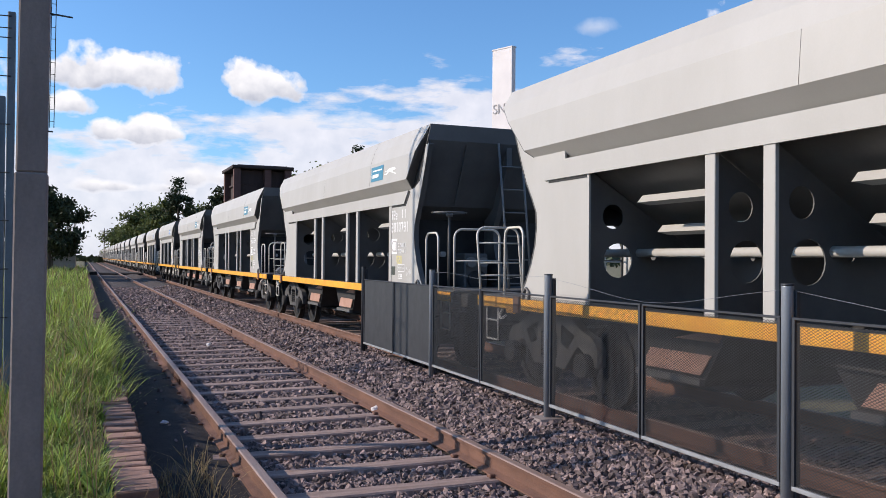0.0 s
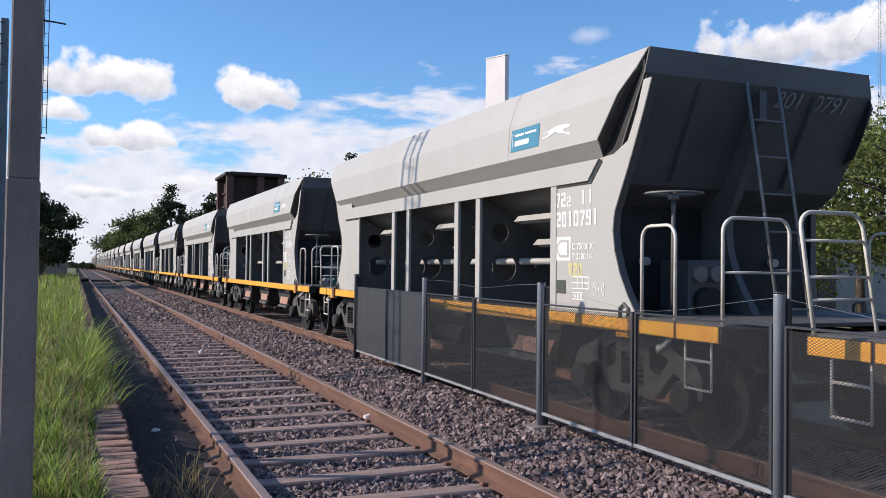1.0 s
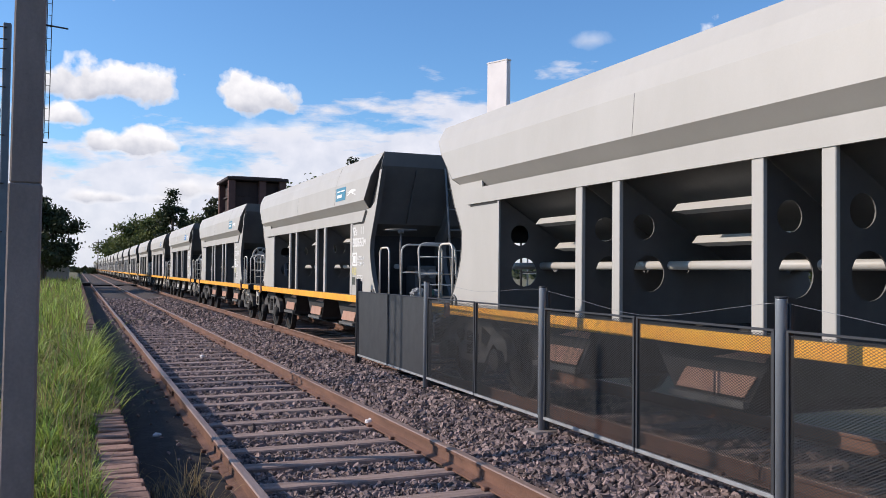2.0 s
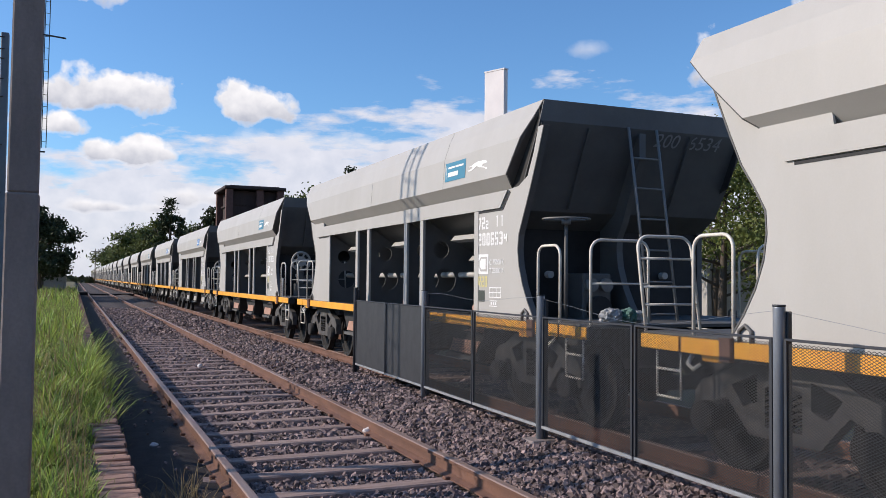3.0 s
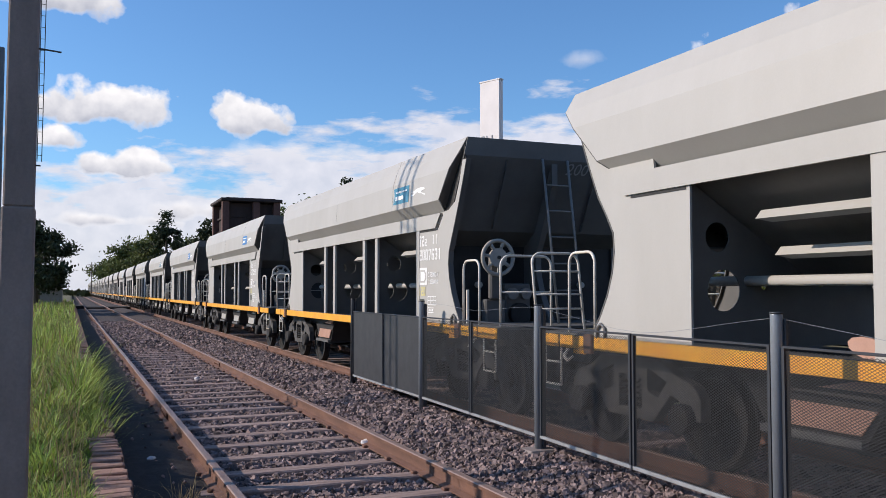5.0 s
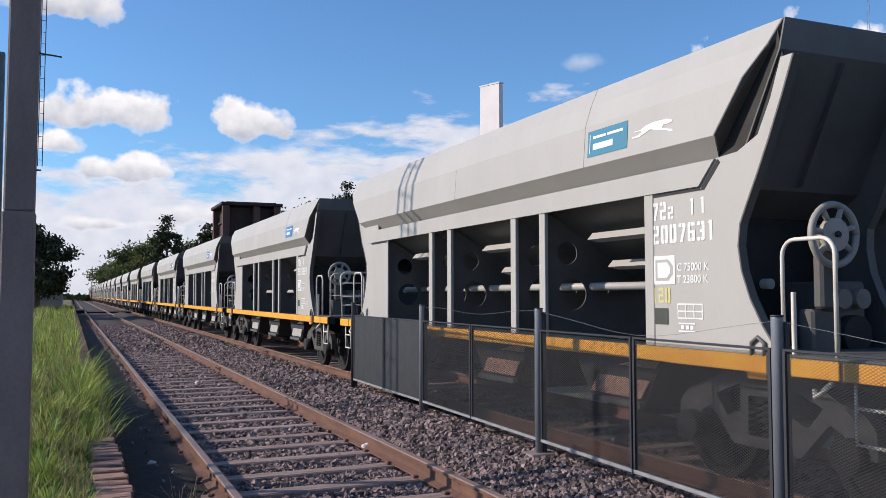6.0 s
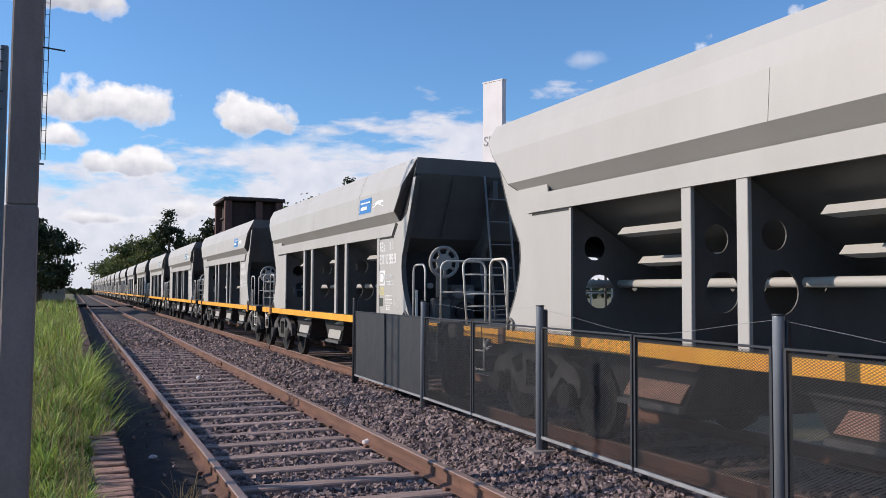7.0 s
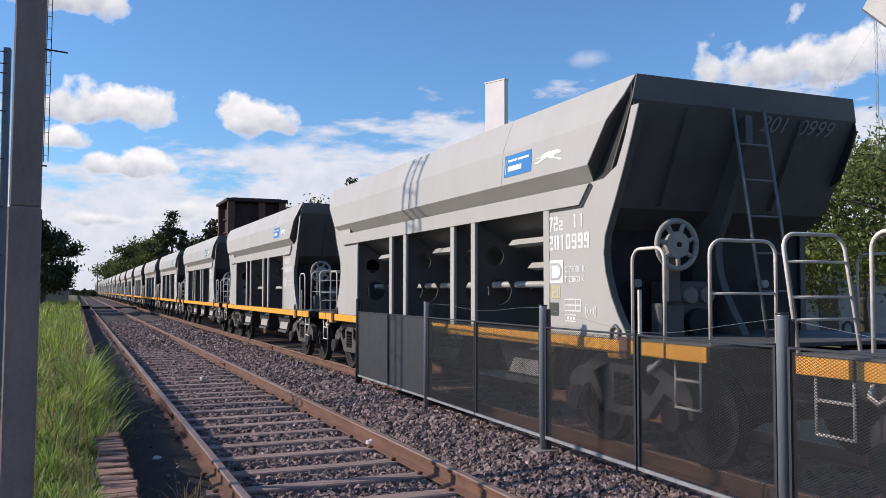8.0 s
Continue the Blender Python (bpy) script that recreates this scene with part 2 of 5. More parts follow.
def empty(name, m=None):
    ob = new(name)
    ob.empty_display_size = 0.2
    if m is not None:
        ob.matrix_basis = m
    return ob


def box(bm, x0, x1, y0, y1, z0, z1, bevel=0.0):
    vs = [bm.verts.new((x, y, z)) for x in (x0, x1) for y in (y0, y1) for z in (z0, z1)]
    fs = [bm.faces.new([vs[i] for i in q]) for q in ((0, 1, 3, 2), (4, 6, 7, 5), (0, 4, 5, 1), (2, 3, 7, 6), (0, 2, 6, 4), (1, 5, 7, 3))]
    if bevel:
        bmesh.ops.bevel(bm, geom=list({e for f in fs for e in f.edges}), offset=bevel, segments=1, affect="EDGES")
    return bm


def slab(bm, pts, axis, a, b):
    """A flat outline in the two other axes, given thickness from a to b along axis."""
    def at(p, v):
        p = list(p)
        p.insert("xyz".index(axis), v)
        return bm.verts.new(p)
    lo, hi = [at(p, a) for p in pts], [at(p, b) for p in pts]
    bm.faces.new(lo)
    bm.faces.new(hi[::-1])
    for i in range(len(pts)):
        j = (i + 1) % len(pts)
        bm.faces.new((lo[i], hi[i], hi[j], lo[j]))
    return bm


def strip(bm, lines):
    """Skins a row of equal point rows."""
    rows = [[bm.verts.new(p) for p in line] for line in lines]
    for a, b in zip(rows, rows[1:]):
        for i in range(len(a) - 1):
            bm.faces.new((a[i], a[i + 1], b[i + 1], b[i]))
    return bm


def tube(bm, pts, r, n=8, r_end=None):
    pts = [Vector(p) for p in pts]
    rings = []
    for i, p in enumerate(pts):
        d = (pts[min(i + 1, len(pts) - 1)] - pts[max(i - 1, 0)]).normalized()
        u = d.orthogonal().normalized() if i == 0 else (u - d * u.dot(d)).normalized()
        v = d.cross(u)
        rr = r if r_end is None else r + (r_end - r) * i / (len(pts) - 1)
        rings.append([bm.verts.new(p + rr * (math.cos(k * math.tau / n) * u + math.sin(k * math.tau / n) * v)) for k in range(n)])
    for a, b in zip(rings, rings[1:]):
        for k in range(n):
            f = bm.faces.new((a[k], a[(k + 1) % n], b[(k + 1) % n], b[k]))
            f.smooth = True
    bm.faces.new(rings[0][::-1])
    bm.faces.new(rings[-1])
    return bm


def disc(bm, c, axis, r, depth, n=20):
    """A short cylinder about c, turned along an axis."""
    d = Vector(axis).normalized() * depth / 2
    return tube(bm, [Vector(c) - d, Vector(c) + d], r, n)


def fresh():
    return bmesh.new()


def thicken(bm, depth):
    """Gives open sheets a real thickness."""
    bmesh.ops.recalc_face_normals(bm, faces=bm.faces)
    bm.normal_update()
    bmesh.ops.solidify(bm, geom=bm.faces[:], thickness=depth)
    return bm


# ---- ground ----
def bed(x):
    """Height of the ballast across the line."""
    pts = [(-60, 0.34), (-0.15, 0.34), (0.2, 0.3), (0.36, 0.03), (0.45, 0.02), (0.90, 0.025), (1.05, 0.0), (1.2, -0.05), (2.9, -0.05), (3.1, -0.03), (3.5, 0.03), (3.85, 0.10), (4.25, 0.10),
           (4.6, -0.02), (5.0, -0.035), (6.7, -0.035), (7.4, -0.1), (8.2, -0.3), (60, -0.3)]
    return float(np.interp(x, [p[0] for p in pts], [p[1] for p in pts]))


def cover(x, y):
    """Extra ballast that buries the sleepers of the first track farther along."""
    return 0.075 * min(1.0, max(0.0, (y - 23.0) / 9.0)) if abs(x - 2.007) < 0.83 else 0.0


def make_ground():
    bm = fresh()
    xs = [-3000, -600, -150, -60, -30, -12, -5, -2, -0.6, -0.15, 0.2, 0.36, 0.45, 0.90, 1.05, 1.2, 2.0, 2.82, 2.9, 3.1, 3.5, 3.85, 4.25, 4.6, 5.0, 6.0, 6.7, 7.4, 8.2, 14, 30, 80, 300, 800, 3000]
    ys = [-400, -60, -15, -4] + [0.5 * i for i in range(0, 60)] + [30 + 4 * i for i in range(30)] + [160, 220, 320, 600, 1500, 4000]
    strip(bm, [[(x, y, bed(x) + cover(x, y) + (noise.noise((x * 0.9, y * 0.9, 0)) * 0.02 if abs(x) < 10 else 0)) for x in xs] for y in ys])
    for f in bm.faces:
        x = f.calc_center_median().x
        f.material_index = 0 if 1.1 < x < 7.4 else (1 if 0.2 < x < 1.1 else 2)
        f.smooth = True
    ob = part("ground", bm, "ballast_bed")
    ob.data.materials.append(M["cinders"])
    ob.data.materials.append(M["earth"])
    tagged(ob, "flat ground with grey-brown ballast beds and grassy earth", "ground", kind="structure")


make_ground()

TRACK = (2.007, 5.75)
HALF_GAUGE = 0.873


def make_track(x0, name, first):
    line = tagged(empty(name, pose(x0, 0, 0)), "rusty broad-gauge railway track on weathered sleepers in ballast", "railway track", kind="structure")
    profile = [(-0.068, 0), (0.068, 0), (0.068, 0.012), (0.012, 0.032), (0.010, 0.108), (0.034, 0.118), (0.035, 0.142), (0.027, 0.15),
               (-0.027, 0.15), (-0.035, 0.142), (-0.034, 0.118), (-0.010, 0.108), (-0.012, 0.032), (-0.068, 0.012)]
    for side in (-1, 1):
        bm = fresh()
        ys = [-40 + 4 * i for i in range(38)] + [120, 200, 420]
        rings = [[bm.verts.new((side * HALF_GAUGE + px + noise.noise((side * 7, y * 0.11, 3)) * 0.006, y, pz)) for px, pz in profile] for y in ys]
        for a, b in zip(rings, rings[1:]):
            for k in range(len(profile)):
                f = bm.faces.new((a[k], a[(k + 1) % len(profile)], b[(k + 1) % len(profile)], b[k]))
                f.material_index = 1 if k in (6, 7, 8) else 0
        rail = part("rail", bm, "rail_side", line, "rusty rail with a worn brown head")
        rail.data.materials.append(M["rail_top"])
        # bolted joints
        for y in (18.6 if side > 0 else 11.4, 30.6 if side > 0 else 23.4):
            bm = fresh()
            for s in (-1, 1):
                box(bm, side * HALF_GAUGE + s * 0.024 - 0.012, side * HALF_GAUGE + s * 0.024 + 0.012, y - 0.3, y + 0.3, 0.035, 0.108, 0.004)
                for k in range(4):
                    disc(bm, (side * HALF_GAUGE + s * 0.042, y - 0.225 + 0.15 * k, 0.072), (1, 0, 0), 0.016, 0.02, 6)
            part("fishplate", bm, "rail_side", line, "bolted rusty joint plate")
    # sleepers: the near ones one by one, the far ones joined
    bm = fresh()
    box(bm, -1.36, 1.36, -0.1, 0.1, -0.14, 0.0, 0.012)
    for v in bm.verts:
        v.co.z += noise.noise(v.co * 3.1) * 0.008
    proto = part("sleeper", bm, "sleeper", line)
    bm = fresh()
    for s in (-1, 1):
        for k in (-1, 1):
            box(bm, s * HALF_GAUGE + k * 0.085 - 0.022, s * HALF_GAUGE + k * 0.085 + 0.022, -0.03, 0.03, 0.0, 0.028, 0.006)
    clips = part("rail_spikes", bm, "rail_side", line)
    y = first
    n = 0
    proto.location.y = clips.location.y = y
    rnd = random.Random(5)
    far = []
    while y < 260:
        y += 0.685
        n += 1
        if n < 145:
            for src in (proto, clips):
                ob = src.copy()
                scene.collection.objects.link(ob)
                ob.location = (rnd.uniform(-0.05, 0.05) if src is proto else 0, y + (rnd.uniform(-0.015, 0.015) if src is proto else 0), rnd.uniform(-0.008, 0.006) if src is proto else 0)
                ob.rotation_euler.z = rnd.uniform(-0.02, 0.02) if src is proto else 0
        else:
            far.append(y)
    bm = fresh()
    for y in far:
        box(bm, -1.36, 1.36, y - 0.11, y + 0.11, -0.14, 0.0)
    tagged(part("far_sleepers", bm, "sleeper", line), kind="stuff")


for x0, name, first in ((TRACK[0], "track_1", 2.32 - 0.685 * 30), (TRACK[1], "track_2", 2.1 - 0.685 * 30)):
    make_track(x0, name, first)


def make_ballast():
    """Crushed stones over the bed: small uneven blocks, denser where one passes close."""
    rnd = np.random.RandomState(3)
    cube = np.array([(x, y, z) for x in (-1, 1) for y in (-1, 1) for z in (-1, 1)], float) * 0.62
    cube = np.vstack([cube, [(0, 0, 1.05)]])
    quads = [(0, 4, 6, 2), (0, 1, 5, 4), (2, 6, 7, 3), (0, 2, 3, 1), (4, 5, 7, 6)]
    tris = [(1, 3, 8), (3, 7, 8), (7, 5, 8), (5, 1, 8)]
    verts, faces = [], []

    def scatter(x0, x1, y0, y1, per, low, high):
        for _ in range(int((x1 - x0) * (y1 - y0) * per)):
            x, y = rnd.uniform(x0, x1), rnd.uniform(y0, y1)
            s = rnd.uniform(low, high)
            z = bed(x) + cover(x, y) + rnd.uniform(-0.012, 0.012) + s * 0.25
            for c in (TRACK[0], TRACK[1]):
                if abs(abs(x - c) - HALF_GAUGE) < 0.07:
                    z -= 0.03
                if abs(x - c) < 1.3 and cover(x, y) < 0.03:
                    near = (y - (2.32 if c == TRACK[0] else 2.1)) / 0.685
                    if abs(near - round(near)) * 0.685 < 0.11 and rnd.rand() < (0.88 if abs(x - c) < 0.8 else 0.5):
                        z -= 0.06
            q = Euler(rnd.uniform(-3, 3, 3)).to_matrix()
            p = (cube * rnd.uniform(0.6, 1.15, 3) * s + rnd.uniform(-0.2, 0.2, (9, 3)) * s) @ np.array(q).T + (x, y, z)
            k = len(verts)
            verts.extend(p)
            faces.extend(tuple(i + k for i in f) for f in quads + tris)

    scatter(1.12, 4.5, 3.6, 8.0, 1200, 0.015, 0.037)
    scatter(1.12, 4.6, 8.0, 14.0, 700, 0.020, 0.046)
    scatter(1.0, 4.9, 14.0, 26.0, 330, 0.026, 0.052)
    scatter(0.95, 4.9, 26.0, 46.0, 70, 0.045, 0.075)
    scatter(4.9, 6.9, 3.0, 14.0, 160, 0.024, 0.045)
    scatter(1.1, 6.9, -10.0, 3.6, 110, 0.024, 0.045)
    scatter(0.40, 1.05, 4.0, 14.0, 14, 0.010, 0.024)
    ob = from_arrays("ballast_stones", verts, faces, "ballast")
    tagged(ob, "loose grey-brown crushed ballast stones between the tracks", "ballast", kind="stuff")
    # a few pale stones lie on the sleepers and on the bed
    for i, (x, y, s) in enumerate(((2.86, 8.66, 0.05), (3.0, 7.9, 0.035), (0.72, 8.55, 0.035), (2.1, 16.0, 0.05))):
        bm = fresh()
        bmesh.ops.create_icosphere(bm, subdivisions=2, radius=s)
        for v in bm.verts:
            v.co *= 1 + noise.noise(v.co * 40 + Vector((i, 0, 0))) * 0.5
            v.co.z *= 0.7
        st = part("pale_stone", bm, "pylon")
        st.location = (x, y, max(bed(x), 0) + s * 0.55)
        tagged(st, "pale chalky stone lying on the ballast", "stone", "pale stones on the ballast")


make_ballast()


# ---- platform edge, grass ----
def make_platform_edge():
    edge = tagged(empty("platform_edge", pose(0.275, 0, 0)), "crumbling old brick platform edge overgrown with grass", "platform edge", kind="structure")
    bm = fresh()
    box(bm, -0.1, 0.085, -14, 120, -0.12, 0.265)
    part("mortar_bed", bm, "mortar", edge)
    bm = fresh()
    box(bm, -0.115, 0.115, -0.058, 0.058, -0.034, 0.034, 0.008)
    for v in bm.verts:
        v.co += Vector((noise.noise(v.co * 20), noise.noise(v.co * 20 + Vector((5, 0, 0))), 0)) * 0.006
    top = part("brick", bm, "brick", edge)
    rnd = random.Random(8)
    top.location = (0, 2.0, 0.29)
    for i in range(1, 150):
        if rnd.random() < 0.06:
            continue
        ob = top.copy()
        scene.collection.objects.link(ob)
        ob.location = (rnd.uniform(-0.02, 0.015), 2.0 + 0.128 * i + rnd.uniform(-0.006, 0.006), 0.29 + rnd.uniform(-0.015, 0.006))
        ob.rotation_euler = (rnd.uniform(-0.05, 0.05), rnd.uniform(-0.05, 0.08), rnd.uniform(-0.06, 0.06))
    bm = fresh()
    box(bm, -0.055, 0.055, -0.115, 0.115, -0.032, 0.032, 0.007)
    face = part("brick", bm, "brick", edge)
    face.location = (0.055, 2.0, 0.20)
    for row in range(4):
        for i in range(34):
            if row == 0 and i == 0 or rnd.random() < 0.05:
                continue
            ob = face.copy()
            scene.collection.objects.link(ob)
            ob.location = (0.05 + rnd.uniform(-0.012, 0.01), 2.0 + 0.245 * i + (row % 2) * 0.12, 0.205 - 0.078 * row)
            ob.rotation_euler = (0, 0, rnd.uniform(-0.04, 0.04))
    bm = fresh()
    for i in range(120):
        box(bm, -0.115, 0.115, -13.5 + 0.128 * i, -13.384 + 0.128 * i, 0.25, 0.322 + rnd.uniform(-0.012, 0.004))
    for i in range(380):
        box(bm, -0.115, 0.115, 21.3 + 0.128 * i, 21.416 + 0.128 * i, 0.25, 0.322 + rnd.uniform(-0.012, 0.004))
    tagged(part("far_bricks", bm, "brick", edge), kind="stuff")


make_platform_edge()


def blades(name, patches, mat, seed, label):
    """Bent tapering blades; patches: x0, x1, y0, y1, number, low, high, width, lean."""
    rnd = np.random.RandomState(seed)
    verts, faces = [], []
    for x0, x1, y0, y1, number, low, high, width, lean in patches:
        for _ in range(number):
            x, y = rnd.uniform(x0, x1), rnd.uniform(y0, y1)
            clump = 0.38 + 1.45 * max(0.0, noise.noise((x * 3.2, y * 2.2, seed)) + 0.3)
            h = rnd.uniform(low, high) * clump
            a = rnd.uniform(0, math.tau)
            b = a + rnd.uniform(-0.6, 0.6)
            dx, dy = math.cos(a) * width / 2, math.sin(a) * width / 2
            bx, by = -math.sin(b) * h * lean * rnd.uniform(0.3, 1.2), math.cos(b) * h * lean * rnd.uniform(0.3, 1.2)
            z = bed(x) - 0.02
            k = len(verts)
            verts += [(x - dx, y - dy, z), (x + dx, y + dy, z),
                      (x - dx * 0.8 + bx * 0.3, y - dy * 0.8 + by * 0.3, z + h * 0.5), (x + dx * 0.8 + bx * 0.3, y + dy * 0.8 + by * 0.3, z + h * 0.5),
                      (x - dx * 0.5 + bx * 0.7, y - dy * 0.5 + by * 0.7, z + h * 0.82), (x + dx * 0.5 + bx * 0.7, y + dy * 0.5 + by * 0.7, z + h * 0.82),
                      (x + bx * 1.25, y + by * 1.25, z + h * 0.93)]
            faces += [(k, k + 1, k + 3, k + 2), (k + 2, k + 3, k + 5, k + 4), (k + 4, k + 5, k + 6)]
    ob = from_arrays(name, verts, faces, mat)
    return tagged(ob, label, "grass", kind="stuff")


blades("grass", [(-5.0, 0.1, -10.0, 2.9, 9000, 0.06, 0.2, 0.03, 1.2), (-5.0, -1.3, 2.9, 16.0, 9000, 0.1, 0.3, 0.03, 0.8),
                 (-1.3, 0.10, 4.75, 9.0, 9000, 0.05, 0.15, 0.020, 1.0), (-1.3, -0.06, 4.75, 9.0, 7000, 0.08, 0.27, 0.014, 0.55), (-0.25, 0.15, 4.75, 9.0, 2200, 0.05, 0.18, 0.012, 0.9),
                 (-1.6, 0.14, 9.0, 16.0, 9000, 0.06, 0.2, 0.028, 1.0), (-1.8, 0.12, 9.0, 16.0, 12000, 0.10, 0.32, 0.017, 0.6), (-1.8, 0.14, 9.0, 16.0, 3500, 0.12, 0.34, 0.026, 1.2),
                 (-3.0, 0.12, 16.0, 34.0, 20000, 0.2, 0.5, 0.02, 0.45), (-7, 0.12, 34, 80, 16000, 0.25, 0.5, 0.05, 0.4),
                 (0.05, 0.36, 8.2, 13.0, 3000, 0.18, 0.45, 0.012, 0.9)], "grass", 11,
       "lush bright green grass growing on the old platform")
blades("dry_grass", [(-1.2, 0.1, 4.8, 9.0, 900, 0.3, 0.6, 0.005, 0.4), (0.25, 0.85, 4.6, 6.6, 420, 0.1, 0.26, 0.006, 0.9), (-2.5, 0.12, 9.0, 30.0, 3500, 0.3, 0.6, 0.009, 0.4),
                     (-7, 0.12, 30, 80, 3500, 0.3, 0.55, 0.04, 0.4)], "straw", 12,
       "dry straw-coloured grass stalks among the green")


# ---- fence between the tracks ----
FENCE = ((4.17, 13.3), (4.11, 10.2), (4.02, 7.06), (3.93, 4.0), (3.84, 0.9), (3.75, -2.2), (3.66, -5.3))
BASE = 0.10


def make_fence():
    fence = tagged(empty("fence", pose(0, 0, 0)), "dark expanded-metal fence panels on grey steel posts between the tracks", "fence", kind="structure")
    high, length = 0.995, 1.49
    # one sheet of expanded metal: slanting strands set edge-on
    py, pz = 0.034, 0.0185
    verts, faces = [], []
    ny, nz = int(length / py), int(high / pz)
    for j in range(nz):
        for i in range(ny):
            y, z = i * py, j * pz
            for a, b in (((y, z + pz / 2), (y + py / 2, z)), ((y + py / 2, z), (y + py, z + pz / 2)),
                         ((y, z + pz / 2), (y + py / 2, z + pz)), ((y + py / 2, z + pz), (y + py, z + pz / 2))):
                k = len(verts)
                for (yy, zz), dx in ((a, -0.001), (a, 0.001), (b, 0.001), (b, -0.001)):
                    verts += [(dx, yy, zz - 0.0021), (dx, yy, zz + 0.0021)]
                faces += [(k, k + 1, k + 7, k + 6), (k + 2, k + 4, k + 5, k + 3), (k + 1, k + 3, k + 5, k + 7), (k, k + 6, k + 4, k + 2)]
    sheet = bpy.data.meshes.new("mesh_sheet")
    sheet.from_pydata(verts, [], faces)
    sheet.materials.append(M["mesh"])
    for i, (a, b) in enumerate(zip(FENCE, FENCE[1:])):
        a, b = Vector((*a, 0)), Vector((*b, 0))
        d = a - b
        turn = Matrix.Rotation(math.atan2(-d.x, d.y), 4, "Z")
        for k in range(2):
            m = Matrix.Translation(b + d * (0.5 * k) + Vector((0, 0, BASE + 0.17))) @ turn
            w = d.length / 2
            bm = fresh()
            y0, y1 = (0.05 if k == 0 else 0.012), (w - 0.012 if k == 0 else w - 0.05)
            box(bm, -0.014, 0.014, y0, y1, high - 0.002, high + 0.014, 0.003)
            for y in (y0, y1 - 0.022):
                box(bm, -0.014, 0.014, y, y + 0.022, 0.0, high)
            panel = part("panel", bm, "frame", fence, "dark grey steel panel frame")
            panel.matrix_basis = m
            bm = fresh()
            box(bm, -0.016, 0.016, y0, y1, -0.026, 0.002, 0.003)
            part("bottom_rail", bm, "edge", panel, "pale bottom rail")
            if i == 0:   # the end section is closed with plain sheet
                bm = box(fresh(), -0.004, 0.004, y0, y1, 0.0, high)
                part("closed_sheet", bm, "mesh", panel, "plain dark sheet metal infill")
                continue
            ob = tagged(new("mesh_sheet", sheet), "dark expanded-metal mesh", kind="stuff")
            ob.parent = panel
            ob.scale = (1, (y1 - y0) / (ny * py), 1)
            ob.location = (0, y0, 0)
    for i, (x, y) in enumerate(FENCE):
        bm = fresh()
        top = 1.47 - BASE
        tube(bm, [(0, 0, -0.1), (0, 0, top - 0.01), (0, 0, top)], 0.038, 14)
        post = part("post", bm, "galv" if i else "frame", fence, "galvanised round steel post")
        post.location = (x, y, BASE)
        bm = fresh()
        box(bm, 0.02, 0.055, -0.05, 0.05, 0.05, top - 0.03, 0.004)
        part("clamp_strip", bm, "frame", post, "dark clamping strip")
        bm = fresh()
        disc(bm, (0, 0, top + 0.004), (0, 0, 1), 0.041, 0.012, 14)
        part("post_cap", bm, "frame", post)
        if i in (2, 3):
            bm = fresh()
            box(bm, -0.16, 0.15, -0.14, 0.12, -0.1, 0.045, 0.02)
            part("footing", bm, "concrete", post, "rough concrete footing")
    for (xa, ya), (xb, yb), sag in zip(FENCE[1:], FENCE[2:], (0.03, 0.13, 0.15, 0.1, 0.12)):
        pts = []
        for k in range(13):
            f = k / 12
            pts.append((xa + (xb - xa) * f + 0.03, ya + (yb - ya) * f, 1.44 - 4 * sag * f * (1 - f) + 0.02 * math.sin(f * 9)))
        part("loose_wire", tube(fresh(), pts, 0.0014, 5), "galv", fence, "loose wire strung between the posts")


make_fence()


# ---- hopper wagons ----
LONG, PITCH, SPEED = 11.27, 12.07, 5.15
POSTS = (2.431, 4.188, 4.810, 6.527, 7.138)   # uprights; the last wide bay ends at the far panel
MID = LONG / 2
CURVE = [(1.05, 1.04), (1.09, 1.11), (1.19, 1.24), (1.30, 1.42), (1.38, 1.62), (1.41, 1.80), (1.40, 1.96), (1.35, 2.12), (1.27, 2.30), (1.16, 2.52), (1.03, 2.80), (0.92, 3.06)]


def flip(pts, swap):
    return [(LONG - y, z) for y, z in pts][::-1] if swap else pts


def holed_plate(bm, outline, holes, y, thick):
    """A cross-wise plate (outline in x, z) with round holes through it."""
    edges = []

    def loop(pts):
        vs = [bm.verts.new((x, y, z)) for x, z in pts]
        edges.extend(bm.edges.new((vs[i], vs[(i + 1) % len(vs)])) for i in range(len(vs)))
    loop(outline)
    for x, z, r in holes:
        loop([(x + r * math.cos(k * math.tau / 20), z + r * math.sin(k * math.tau / 20)) for k in range(20)])
    out = bmesh.ops.triangle_fill(bm, edges=edges, use_beauty=True, use_dissolve=False)
    fs = [g for g in out["geom"] if isinstance(g, bmesh.types.BMFace)]
    ext = bmesh.ops.extrude_face_region(bm, geom=fs)
    bmesh.ops.translate(bm, verts=[g for g in ext["geom"] if isinstance(g, bmesh.types.BMVert)], vec=(0, thick, 0))
    return bm


def hoop(x, y0, y1, top, low, bars=(), along="y"):
    """A bent-tube guard rail; along y at x, or along x at y."""
    r, n = 0.11, 5
    w = abs(y1 - y0)
    r = min(r, w * 0.45)
    pts = [(y0, low)] + [(y0 + r - r * math.cos(k * math.pi / 2 / n), top - r + r * math.sin(k * math.pi / 2 / n)) for k in range(n + 1)]
    pts += [(y1 - r + r * math.sin(k * math.pi / 2 / n), top - r + r * math.cos(k * math.pi / 2 / n)) for k in range(n + 1)] + [(y1, low)]
    put = (lambda a, z: (x, a, z)) if along == "y" else (lambda a, z: (a, x, z))
    bm = tube(fresh(), [put(a, z) for a, z in pts], 0.0145, 8)
    return bm, [tube(fresh(), [put(y0, z), put(y1, z)], 0.0105, 6) for z in bars]


